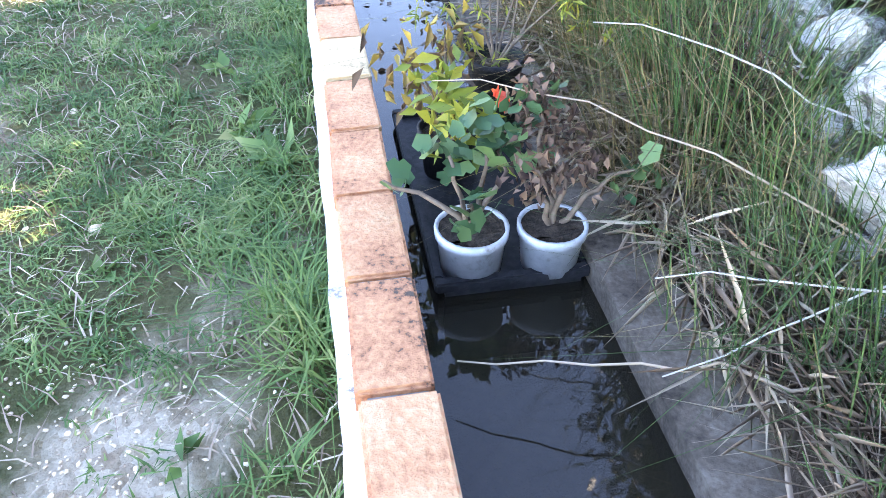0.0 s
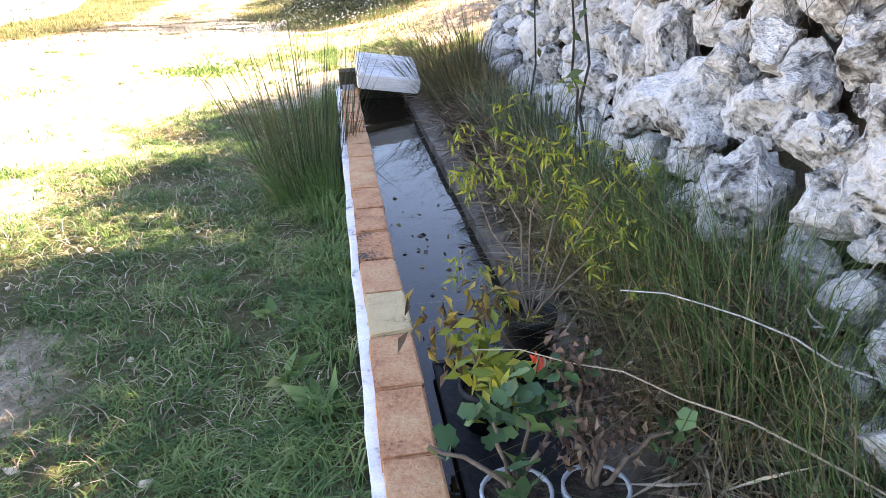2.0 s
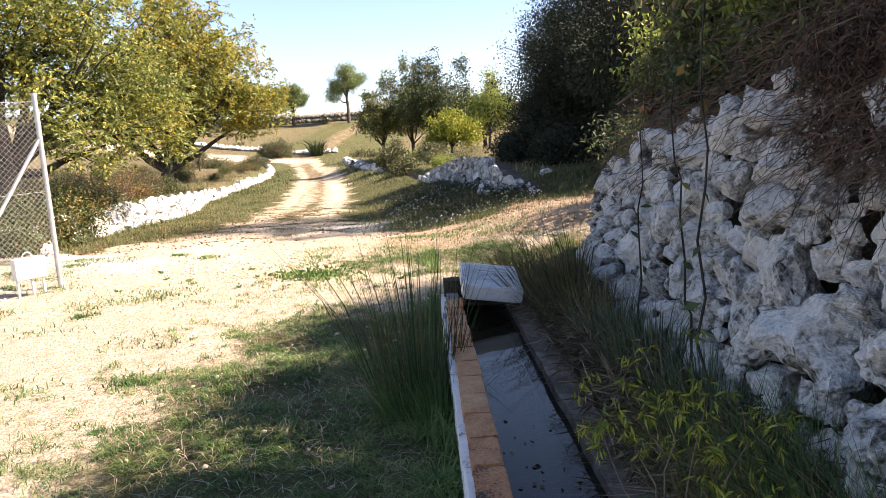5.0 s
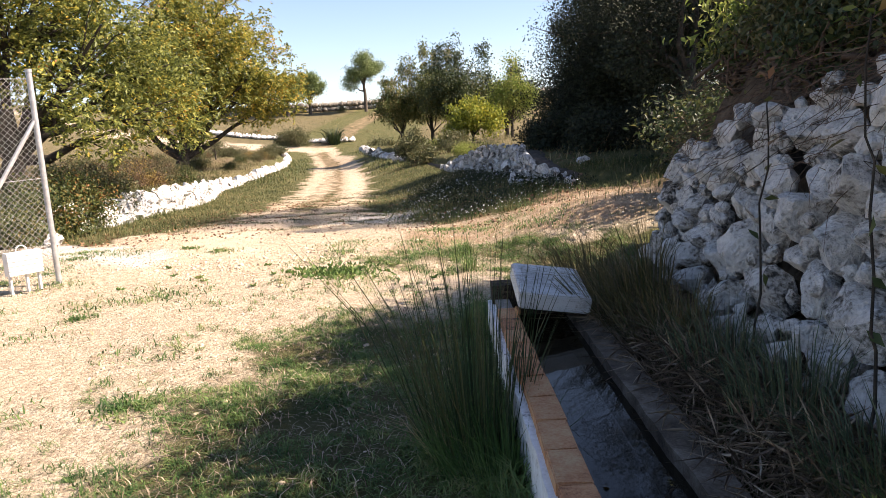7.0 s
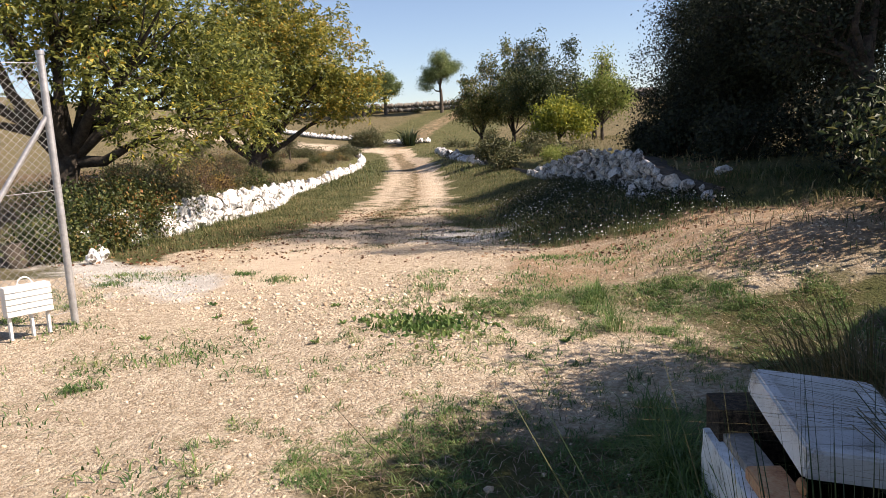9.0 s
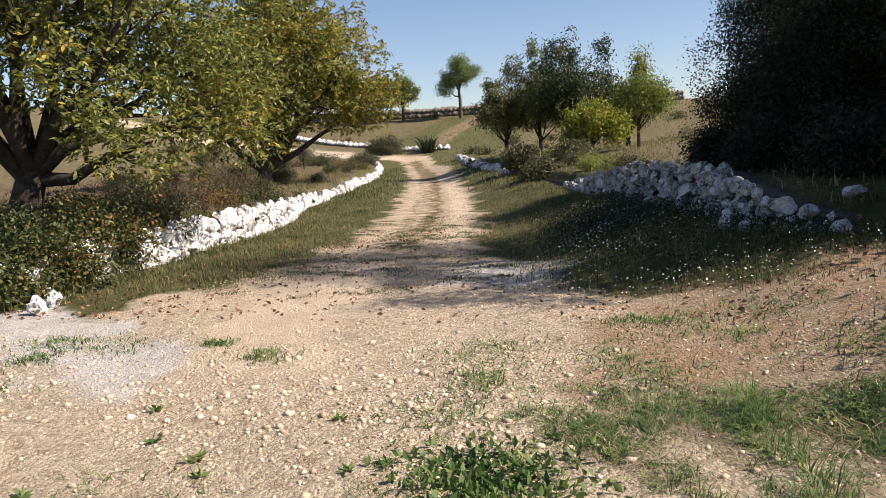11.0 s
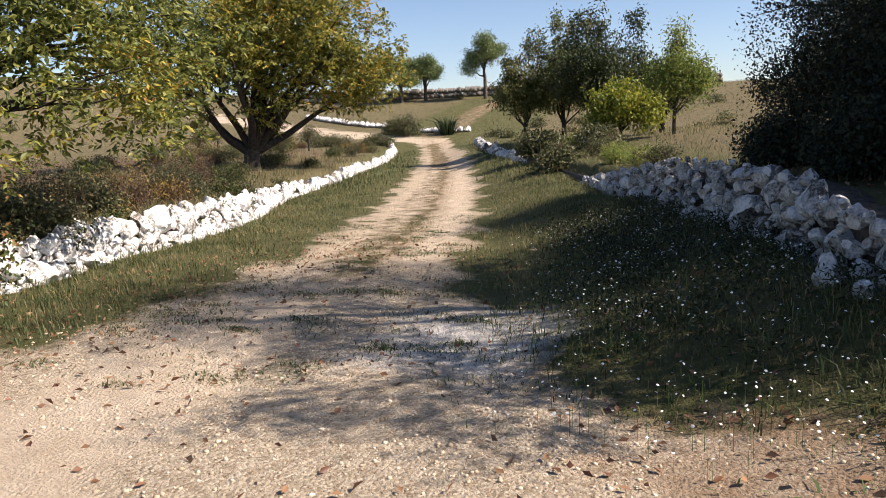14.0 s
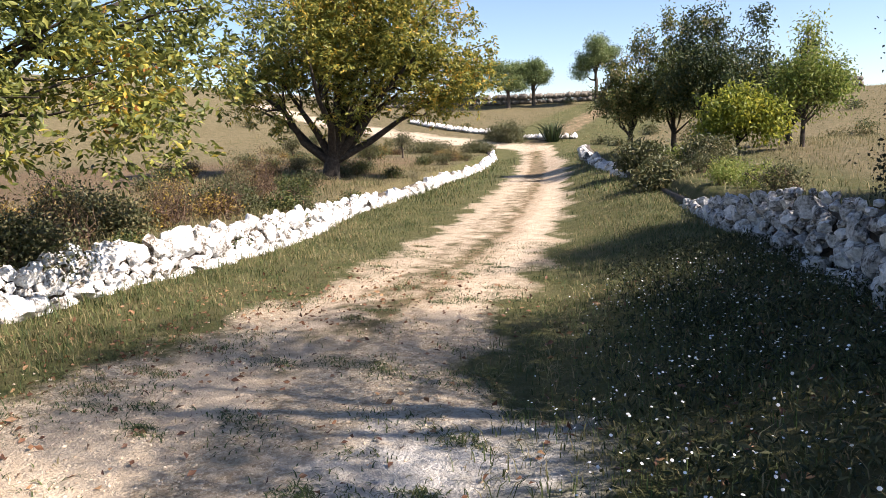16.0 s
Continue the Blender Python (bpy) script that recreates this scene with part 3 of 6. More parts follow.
def build_ground():
    xs, ys = grid_axis(-17.0, 3.0, 0.15, -2500, 2500), grid_axis(-1.5, 46, 0.17, -2500, 3500)
    X, Y = np.meshgrid(xs, ys)
    x, y = X.ravel(), Y.ravel()
    z = ground_z(x, y)
    # the trough's bed is dug into the ground
    a, b = (x - 0.0242) * -0.1819 + y * 0.9833, (x - 0.0242) * 0.9833 + y * 0.1819
    z = np.where((b > -0.01) & (b < 0.60) & (a < 6.3), np.minimum(z, 0.2), z)
    w, h = len(xs), len(ys)
    i = (np.arange(h - 1)[:, None] * w + np.arange(w - 1)[None]).ravel()
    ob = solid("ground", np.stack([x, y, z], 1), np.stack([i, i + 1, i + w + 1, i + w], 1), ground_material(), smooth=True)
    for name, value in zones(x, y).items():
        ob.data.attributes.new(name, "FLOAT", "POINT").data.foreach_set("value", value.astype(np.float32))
    return tagged(ob, "tan gravel lane with grassy verges and dry fields", "ground", kind="structure")


build_ground()

# ---- trough ----
TROUGH = Matrix(((-0.1819, 0.9833, 0, 0.0242), (0.9833, 0.1819, 0, 0), (0, 0, 1, 0), (0, 0, 0, 1)))   # (along, across, z)
A0, A1 = -1.6, 6.0


def build_trough():
    top = thing("water_trough", "long narrow water trough with white plastered wall and brick coping", "trough", (0, 0, 0.2), kind="structure")
    bm = bmesh.new()
    box(bm, A0, A1, -0.03, 0.118, 0.05, 0.526, TROUGH)
    bmesh.ops.subdivide_edges(bm, edges=[e for e in bm.edges if e.calc_length() > 2], cuts=90)
    bmesh.ops.subdivide_edges(bm, edges=[e for e in bm.edges if abs(e.verts[0].co.z - e.verts[1].co.z) > 0.3], cuts=7)
    for v in bm.verts:
        v.co += Vector((1, 0.18, 0)) * 0.010 * noise.noise(v.co * 9) + Vector((0, 0, 0.002))
    part("wall", bm, PLASTER, top, "flaking white plaster")
    bm = bmesh.new()
    box(bm, A0, A1, 0.016, 0.112, 0.5, 0.562, TROUGH)
    part("mortar_bed", bm, MORTAR, top)
    bm = bmesh.new()
    box(bm, A0, A1, 0.50, 0.64, 0.05, 0.50, TROUGH)
    bmesh.ops.subdivide_edges(bm, edges=[e for e in bm.edges if e.calc_length() > 2], cuts=80)
    for v in bm.verts:
        v.co += Vector((0.012 * noise.noise(v.co * 5), 0, 0.014 * noise.noise(v.co * 4)))
    part("kerb", bm, CONCRETE, top, "rough grey concrete kerb")
    bm = bmesh.new()
    box(bm, A0, A1, 0.1, 0.52, 0.04, 0.24, TROUGH)
    part("bed", bm, SOIL, top)
    # end walls take the dark soil colour in place of shade beneath the slab
    bm = bmesh.new()
    box(bm, A1 - 0.14, A1 + 0.05, 0.0, 0.64, 0.05, 0.66, TROUGH)
    box(bm, A0 - 0.15, A0, 0.0, 0.64, 0.05, 0.55, TROUGH)
    part("shade_dark_end_wall", bm, SOIL, top)
    bm = bmesh.new()
    v = [bm.verts.new(TROUGH @ Vector(c)) for c in ((A0, 0.1, 0.44), (A1, 0.1, 0.44), (A1, 0.52, 0.44), (A0, 0.52, 0.44))]
    bm.faces.new(v)
    w = part("water", bm, water_material(), top, "still dark water")
    # coping bricks, each a little off
    meshes = []
    for k in range(6):
        bm = bmesh.new()
        box(bm, -0.131, 0.131, -0.063, 0.063, -0.0275, 0.0275)
        bmesh.ops.bevel(bm, geom=bm.edges[:], offset=0.006, segments=2, affect="EDGES")
        for q in bm.verts:
            q.co += Vector([0.003 * noise.noise(q.co * 14 + Vector((k * 7, i * 3, 0))) for i in range(3)])
        me = bpy.data.meshes.new("brick")
        bm.to_mesh(me)
        bm.free()
        me.materials.append(BRICK)
        meshes.append(me)
    golden = meshes[0].copy()
    golden.materials[0] = YELLOW_BRICK
    a = 0.978 - 0.2695 * 9
    while a < 5.45:
        ob = new("brick", golden if abs(a - 1.79) < 0.03 else meshes[rnd.randrange(6)])
        ob.parent = top
        ob.matrix_parent_inverse = top.matrix_basis.inverted()
        ob.matrix_basis = TROUGH @ pose(a + 0.1347, 0.063 + rnd.uniform(-0.004, 0.004), 0.5475 + rnd.uniform(-0.003, 0.003), rnd.uniform(-0.7, 0.7), rnd.uniform(-0.5, 0.5), rnd.uniform(-0.8, 0.8) + (180 if rnd.random() < 0.5 else 0))
        a += 0.2695
    return top


build_trough()


def build_slab():
    """Washing slab with a raised rim, tilted over the trough's end."""
    bm = bmesh.new()
    L, W, T = 0.60, 0.46, 0.115
    loops = []
    for inset, z in ((0.02, 0.0), (0.0, 0.012), (0.0, T), (0.05, T), (0.075, 0.05)):
        x0, x1, y0, y1 = inset, L - inset, inset, W - inset
        if z == 0.05:
            x0, x1 = 0.09, L - 0.11
        loops.append([bm.verts.new((x, y, z)) for x, y in ((x0, y0), (x1, y0), (x1, y1), (x0, y1))])
    for p, q in zip(loops, loops[1:]):
        for k in range(4):
            bm.faces.new((p[k], p[(k + 1) % 4], q[(k + 1) % 4], q[k]))
    bm.faces.new(loops[0][::-1])
    bm.faces.new(loops[-1])
    bmesh.ops.recalc_face_normals(bm, faces=bm.faces)
    bmesh.ops.bevel(bm, geom=bm.edges[:], offset=0.009, segments=2, affect="EDGES")
    m = TROUGH @ Matrix.Translation((5.36, 0.12, 0.610)) @ Euler((radians(-9), radians(-8), radians(1))).to_matrix().to_4x4()
    bmesh.ops.transform(bm, matrix=m, verts=bm.verts)
    ob = part("washing_slab", bm, SLAB, None, smooth=False)
    tagged(ob, "pale stone washing slab with raised rim tilted over the trough", "slab")
    piece = place(rock_mesh("broken_tile", BRICK, 31, 2), "broken_tile", None, TROUGH @ Vector((5.35, 0.12, 0.60)), (0.045, 0.035, 0.02))
    tagged(piece, "broken terracotta piece wedged under the washing slab", "tile piece")


build_slab()


# ---- stone walls ----
NEAR_ROCKS = [rock_mesh("stone", LIMESTONE, 40 + k, 4, 0.64, 0.22) for k in range(14)]
MID_ROCKS = [rock_mesh("stone", LIMESTONE, 60 + k, 3, 0.66, 0.18) for k in range(14)]
LEFT_ROCKS = [rock_mesh("stone", WHITEWASH, 80 + k, 3, 0.68, 0.20) for k in range(10)]
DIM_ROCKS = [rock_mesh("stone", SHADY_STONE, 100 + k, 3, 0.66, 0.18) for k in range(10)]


def stone_face(top, foot, height, y0, y1, meshes, radii, lean, most, base_z, jitter=0.03, given=(), depth=1.25, snug=1.0):
    """Rubble fitted without courses: large stones first, smaller ones in what is left; those past `most` are joined."""
    area = (y1 - y0) * height((y0 + y1) / 2)
    got = np.zeros((0, 3))
    for r, share in [(None, given)] + list(radii):
        tries = [(y, h, q) for y, h, q in share] if r is None else []
        if r is not None:
            for _ in range(int(area / (math.pi * r * r) * share)):
                y = rnd.uniform(y0, y1)
                q = r * rnd.uniform(0.85, 1.2)
                tries.append((y, rnd.uniform(0.2 * q, height(y) + rnd.uniform(-0.1, 0.06) - 0.55 * q), q))
        for y, h, q in tries:
            if h < 0:
                continue
            if len(got):
                gap = ((got[:, 0] - y) / 1.22) ** 2 + (got[:, 1] - h) ** 2 - (0.95 * (got[:, 2] + q)) ** 2
                if gap.min() < 0:
                    continue
            got = np.vstack([got, [y, h, q]])
    extra = Pile()
    for count, (y, h, q) in enumerate(got):
        slope = (foot(y + 0.1) - foot(y - 0.1)) / 0.2
        turn = [rnd.uniform(-0.5, 0.5) + rnd.choice((0, math.pi)), rnd.uniform(-0.3, 0.3), -math.atan(slope) + rnd.uniform(-0.3, 0.3)]
        scale = (q * depth * rnd.uniform(0.9, 1.25), q * 1.62 * snug * rnd.uniform(0.9, 1.1), q * 1.33 * snug * rnd.uniform(0.9, 1.1))
        at = (foot(y) + lean * h + rnd.uniform(-jitter, jitter) + math.copysign(q * 0.3, lean), y, base_z(y) + h)
        me = rnd.choice(meshes)
        if count < most:
            place(me, "stone", top, at, scale, turn)
            continue
        m = Matrix.LocRotScale(Vector(at), Euler(turn), Vector(scale))
        co = np.empty(len(me.vertices) * 3)
        me.vertices.foreach_get("co", co)
        co = co.reshape(-1, 3) @ np.array(m.to_3x3()).T + np.array(m.translation)
        idx = np.empty(len(me.loops), dtype=np.int32)
        me.loops.foreach_get("vertex_index", idx)
        extra.add(co, idx.reshape(-1, 3))
    if extra.n:
        tagged(extra.make("stones", meshes[0].materials[0], top), kind="stuff")


def wall_core(name, foot, height, y0, y1, back, base_z, label, lean=0.0, step=0.5, mat=None, front=0.10):
    """The earth and rubble that the stones are set in; the wall's own body."""
    ys = np.arange(y0, y1 + 0.01, step)
    rows = []
    for y in ys:
        x, zb, h = float(foot(y)), float(base_z(y)), float(height(y))
        rows.append([(x + front, y, zb - 0.3), (x + front + lean * h, y, zb + h * 0.85), (x + front + lean * h + back, y, zb + h * 0.85), (x + front + back, y, zb - 0.3)])
    v = np.array(rows).reshape(-1, 3)
    k = len(ys)
    i = np.arange(k - 1)[:, None] * 4
    f = np.concatenate([np.stack([i[:, 0] + j, i[:, 0] + (j + 1) % 4, i[:, 0] + 4 + (j + 1) % 4, i[:, 0] + 4 + j], 1) for j in range(4)])
    caps = np.array([[3, 2, 1, 0], [4 * k - 4, 4 * k - 3, 4 * k - 2, 4 * k - 1]])
    ob = solid(name, v, np.concatenate([f, caps]), mat or RUBBLE)
    return tagged(ob, label, "stone wall", kind="structure")


def fl(fn):
    return lambda y: float(fn(y))


def build_walls():
    # rock wall beside the trough
    foot, zb = fl(bank_x), lambda y: 0.42
    height = fl(lambda y: np.interp(y, [-2, 2, 4, 6, 7.4], [1.55, 1.55, 1.5, 1.25, 0.95]))
    top = wall_core("wall_rock", foot, height, -1.5, 7.4, 0.3, zb, "white limestone dry-stone retaining wall with earth between the rocks", 0.28, 0.3, front=0.15)
    big = [(2.66, 0.62, 0.165), (2.02, 0.46, 0.12), (2.34, 0.30, 0.09), (1.5, 0.72, 0.14), (1.0, 0.32, 0.14), (0.6, 0.75, 0.15)]
    stone_face(top, foot, height, -0.6, 3.1, NEAR_ROCKS, [(0.12, 0.8), (0.085, 8), (0.06, 12), (0.038, 14)], 0.28, 180, zb, 0.06, big, snug=1.08)
    stone_face(top, foot, height, 3.2, 7.5, MID_ROCKS, [(0.115, 1.2), (0.086, 8), (0.062, 12), (0.04, 12)], 0.28, 120, zb, 0.055, snug=1.05)
    # whitewashed wall along the lane's far side
    foot = fl(left_wall_x)
    zb = lambda y: float(ground_z(left_wall_x(y) + 0.4, y)) - 0.05
    height = fl(lambda y: np.interp(y, [11, 14, 16, 22, 26, 30, 45, 58, 62], [0.45, 0.6, 0.68, 0.66, 0.5, 0.42, 0.4, 0.4, 0.3]))
    top = wall_core("wall_left", foot, height, 11, 62, -0.35, zb, "whitewashed dry-stone wall along the lane", 0.0, 0.5, RUBBLE, -0.13)
    stone_face(top, lambda y: foot(y) + 0.02, height, 11.6, 29, LEFT_ROCKS, [(0.17, 1.5), (0.12, 8), (0.08, 12), (0.055, 8)], -0.22, 200, zb, 0.05, snug=1.22)
    stone_face(top, lambda y: foot(y) + 0.02, height, 29, 61, LEFT_ROCKS, [(0.22, 3), (0.15, 9)], -0.2, 100, zb, 0.05, snug=1.25)
    # shaded wall under the oak
    foot = fl(right_wall_x)
    zb = lambda y: float(ground_z(right_wall_x(y) - 0.5, y)) - 0.1
    height = fl(lambda y: np.interp(y, [13.2, 14.2, 16, 19, 21, 24, 26, 36, 45, 62], [0.3, 0.55, 0.85, 0.9, 0.75, 0.45, 0.25, 0.4, 0.55, 0.5]))
    top = wall_core("wall_right", foot, height, 13.4, 62, 0.4, zb, "grey dry-stone terrace wall below the orchard", 0.12, 0.5)
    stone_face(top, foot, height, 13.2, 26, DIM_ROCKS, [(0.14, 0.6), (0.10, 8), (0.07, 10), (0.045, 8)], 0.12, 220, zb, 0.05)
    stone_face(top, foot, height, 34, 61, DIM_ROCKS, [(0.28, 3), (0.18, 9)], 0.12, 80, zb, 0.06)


build_walls()


def loose_stone(at, size, meshes, label):
    z = float(ground_z(*at))
    size = [q * 0.62 for q in size]
    ob = place(rnd.choice(meshes), "boulder", None, (at[0], at[1], z + size[2] * 0.55), size, [rnd.uniform(-0.2, 0.2), rnd.uniform(-0.2, 0.2), rnd.uniform(0, 6)])
    return tagged(ob, label, "boulder", group="fallen wall stones")


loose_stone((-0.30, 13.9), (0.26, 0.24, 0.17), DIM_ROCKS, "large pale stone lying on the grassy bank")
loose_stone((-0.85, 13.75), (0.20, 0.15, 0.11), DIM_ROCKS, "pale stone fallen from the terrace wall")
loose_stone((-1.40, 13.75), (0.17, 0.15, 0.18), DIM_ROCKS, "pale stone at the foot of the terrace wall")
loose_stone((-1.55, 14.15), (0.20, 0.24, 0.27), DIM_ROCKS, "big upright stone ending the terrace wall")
loose_stone((-9.3, 11.9), (0.22, 0.2, 0.25), LEFT_ROCKS, "whitewashed stone in the bramble")
loose_stone((-9.0, 11.4), (0.2, 0.2, 0.24), LEFT_ROCKS, "whitewashed stone in the bramble")


# ---- trees ----
def crown_points(blobs, clumps, per, sigma, shell=0.55):
    """Places for leaves: clumps spread through uneven blobs."""
    total = sum(b[3] * b[4] * b[5] for b in blobs)
    out = []
    for cx, cy, cz, rx, ry, rz, *thin in blobs:
        k = max(6, int(clumps * rx * ry * rz / total * (thin[0] if thin else 1)))
        d = rng.normal(0, 1, (k, 3))
        d /= np.linalg.norm(d, axis=1)[:, None]
        rad = rng.uniform(shell, 1.0, k) * (0.86 + 0.22 * np.sin(d[:, 0] * 5 + cx) * np.sin(d[:, 2] * 4 + d[:, 1] * 5))
        c = np.array([cx, cy, cz]) + d * rad[:, None] * np.array([rx, ry, rz])
        out.append(c)
    c = np.concatenate(out)
    return c, (c[:, None] + rng.normal(0, 1, (len(c), per, 3)) * np.array([1, 1, 0.75]) * sigma).reshape(-1, 3)


def tree(name, label, base, fork, trunk_r, blobs, clumps, per, sigma, leaf, leaf_mat, bark, width=0.4, droop=0.35, limbs=7, shell=0.5, lean=(0, 0), low=None, category="tree", group="", feather=0.0, forks=()):
    top = thing(name, label, category, base, group)
    bx, by, bz = base
    head = np.array([bx + lean[0], by + lean[1], bz + fork])
    wood = Pile()
    wood.add(*tube(np.array([[bx, by, bz - 0.15], [bx, by, bz + 0.1], [bx + lean[0] * 0.4, by + lean[1] * 0.4, bz + fork * 0.5], head, head + [0, 0, 0.3]]), [trunk_r * 1.5, trunk_r * 1.15, trunk_r, trunk_r * 0.9, trunk_r * 0.5], 10))
    c, pts = crown_points(blobs, clumps, per, sigma, shell)
    if low is not None:
        pts = pts[pts[:, 2] > low + 0.25 * wave(pts[:, 0] * 2, pts[:, 1] * 2)]
        c = c[c[:, 2] > low]
    ends = c[rng.choice(len(c), min(limbs, len(c)), replace=False)]
    thick = [0.55] * len(ends)
    if len(forks):
        ends, thick = np.concatenate([np.array(forks, float), ends]), [0.75] * len(forks) + thick
    knees = []
    for e, w in zip(ends, thick):
        start = head - [0, 0, rng.uniform(0, fork * 0.3)]
        knee = start + (e - start) * 0.55 + [0, 0, rng.uniform(-0.1, 0.3)]
        mid = start + (knee - start) * 0.5 + rng.normal(0, 0.12, 3)
        limb = Pile()
        limb.add(*tube(np.array([start, mid, knee, e]), [trunk_r * w, trunk_r * w * 0.76, trunk_r * w * 0.5, trunk_r * 0.08], 7))
        limb.make("limb", bark, top, smooth=True)
        knees.append(knee)
    knees, twigs = np.array(knees), Pile()
    for e in c[rng.choice(len(c), min(len(c), limbs * 7), replace=False)]:
        k = knees[np.argmin(np.linalg.norm(knees - e, axis=1))]
        twigs.add(*tube(bent(k, e, rng.uniform(-0.2, 0.1), 0.06, 5), np.linspace(trunk_r * 0.16, 0.006, 5), 4))
    wood.make("trunk", bark, top, smooth=True)
    tagged(twigs.make("branchwork", bark, top), kind="stuff")
    crown = Pile()
    crown.add(*(compound(pts, feather, leaf, 3, width) if feather else leaves(pts, leaf, width, droop)))
    tagged(crown.make("crown", leaf_mat, top), kind="stuff")
    return top


def gz(x, y):
    return float(ground_z(x, y))


tree("walnut_tree", "spreading walnut tree with yellowing autumn leaves in the field", (-18.1, 31.7, gz(-18.1, 31.7)), 0.75, 0.30,
     [(-17.0, 32.3, 5.6, 4.3, 4.3, 3.4), (-14.4, 33.5, 4.1, 2.4, 2.0, 1.9), (-19.6, 30.4, 4.0, 1.9, 2.0, 1.8), (-17.3, 32.4, 8.4, 2.4, 2.4, 1.5)], 1250, 8, 0.20, 0.15, WALNUT_LEAF, DARK_BARK, 0.45, 0.5, 12, 0.35, (0.1, 0), low=1.85, feather=0.26, forks=((-20.6, 31.2, 3.1), (-17.4, 31.9, 5.2), (-15.6, 32.6, 3.6)))
tree("walnut_tree", "green walnut tree overhanging the whitewashed wall", (-12.2, 14.2, gz(-12.2, 14.2)), 1.3, 0.24,
     [(-11.2, 15.0, 4.6, 2.9, 3.1, 2.3), (-9.6, 15.9, 3.1, 1.25, 1.6, 1.5), (-9.9, 13.6, 2.9, 1.0, 1.3, 1.2), (-9.3, 16.7, 2.5, 0.9, 1.2, 0.9), (-9.7, 14.9, 2.2, 0.9, 1.2, 0.6), (-10.6, 18.2, 3.6, 1.6, 1.8, 1.4), (-12.5, 12.2, 4.6, 2.0, 2.2, 1.8)], 880, 8, 0.17, 0.105, NEAR_WALNUT_LEAF, DARK_BARK, 0.44, 0.55, 14, 0.3, (0.3, 0.2), low=1.45, feather=0.2, forks=((-10.3, 16.0, 3.2), (-13.4, 12.6, 3.8)))
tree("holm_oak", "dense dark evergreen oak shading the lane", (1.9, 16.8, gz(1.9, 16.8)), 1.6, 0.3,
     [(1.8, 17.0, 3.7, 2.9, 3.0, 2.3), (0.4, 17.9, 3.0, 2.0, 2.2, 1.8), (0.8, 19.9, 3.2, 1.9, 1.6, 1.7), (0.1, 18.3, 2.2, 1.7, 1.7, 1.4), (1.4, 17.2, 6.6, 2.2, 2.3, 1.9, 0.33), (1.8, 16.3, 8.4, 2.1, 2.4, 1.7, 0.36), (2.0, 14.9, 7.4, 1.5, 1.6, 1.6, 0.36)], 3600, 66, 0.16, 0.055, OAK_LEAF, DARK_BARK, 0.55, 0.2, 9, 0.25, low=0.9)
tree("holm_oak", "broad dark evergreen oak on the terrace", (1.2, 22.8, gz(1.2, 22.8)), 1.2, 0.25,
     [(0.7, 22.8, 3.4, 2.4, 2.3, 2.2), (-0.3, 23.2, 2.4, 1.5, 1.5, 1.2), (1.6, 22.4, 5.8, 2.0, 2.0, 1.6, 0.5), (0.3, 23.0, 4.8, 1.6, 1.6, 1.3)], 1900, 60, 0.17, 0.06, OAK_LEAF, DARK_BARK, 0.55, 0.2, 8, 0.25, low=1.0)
# sparse crown split from the big oak, its blobs set to dapple the lane
tree("dapple_oak", "sparse oak crown added beside the dark oak to dapple the lane", (1.6, 14.3, gz(1.6, 14.3)), 1.4, 0.1,
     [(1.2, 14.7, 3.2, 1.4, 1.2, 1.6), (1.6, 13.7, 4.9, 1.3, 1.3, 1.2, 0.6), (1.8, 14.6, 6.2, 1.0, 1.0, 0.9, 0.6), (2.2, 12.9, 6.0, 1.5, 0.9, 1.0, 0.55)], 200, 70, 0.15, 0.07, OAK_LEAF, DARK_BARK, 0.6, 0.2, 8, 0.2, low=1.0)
# extra oak outside the camera's view, placed to cast shade on the right verge
tree("holm_oak", "evergreen oak added out of view to shade the right verge", (4.2, 14.2, gz(4.2, 14.2)), 1.6, 0.14,
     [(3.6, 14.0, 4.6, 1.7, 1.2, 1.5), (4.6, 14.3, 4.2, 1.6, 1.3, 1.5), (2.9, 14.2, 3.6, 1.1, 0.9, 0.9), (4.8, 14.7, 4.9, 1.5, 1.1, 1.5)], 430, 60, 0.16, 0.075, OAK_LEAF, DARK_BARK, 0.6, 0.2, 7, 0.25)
FRUIT = [("almond_tree", "almond tree with thinning brown-green leaves", -10.0, 41.8, 5.5, 1.35, FRUIT_LEAF, 90),
         ("almond_tree", "tall almond tree with thinning brown-green leaves", -8.3, 42.2, 6.4, 1.6, FRUIT_LEAF, 110),
         ("cherry_tree", "dark-leaved cherry tree with upright shoots", -6.4, 39.5, 6.4, 1.9, DARK_FRUIT_LEAF, 130),
         ("cherry_tree", "dark-leaved cherry tree behind the orchard edge", -3.9, 40.5, 4.9, 1.6, DARK_FRUIT_LEAF, 90)]
for nm, lb, x, y, t, r, mt, k in FRUIT:
    z = gz(x, y)
    shoots = [(x + rnd.uniform(-0.9, 1.1) * r * 0.8, y, t - rnd.uniform(0.2, 1.4), 0.17, 0.17, rnd.uniform(0.8, 1.2), 3.0) for _ in range(10)]
    tree(nm, lb, (x, y, z), 0.8, 0.11, [(x, y, z + (t - z) * 0.53, r * 1.15, r * 1.15, (t - z) * 0.34), (x + 1.0, y, z + 2.1, r * 0.7, r * 0.7, 0.9), (x - 0.9, y, z + 2.2, r * 0.65, r * 0.65, 0.9), *shoots], k * 4, 32, 0.17, 0.14, mt, DARK_BARK, 0.42, 0.3, 7, 0.2, group="orchard trees")
x, y = -5.1, 35.6
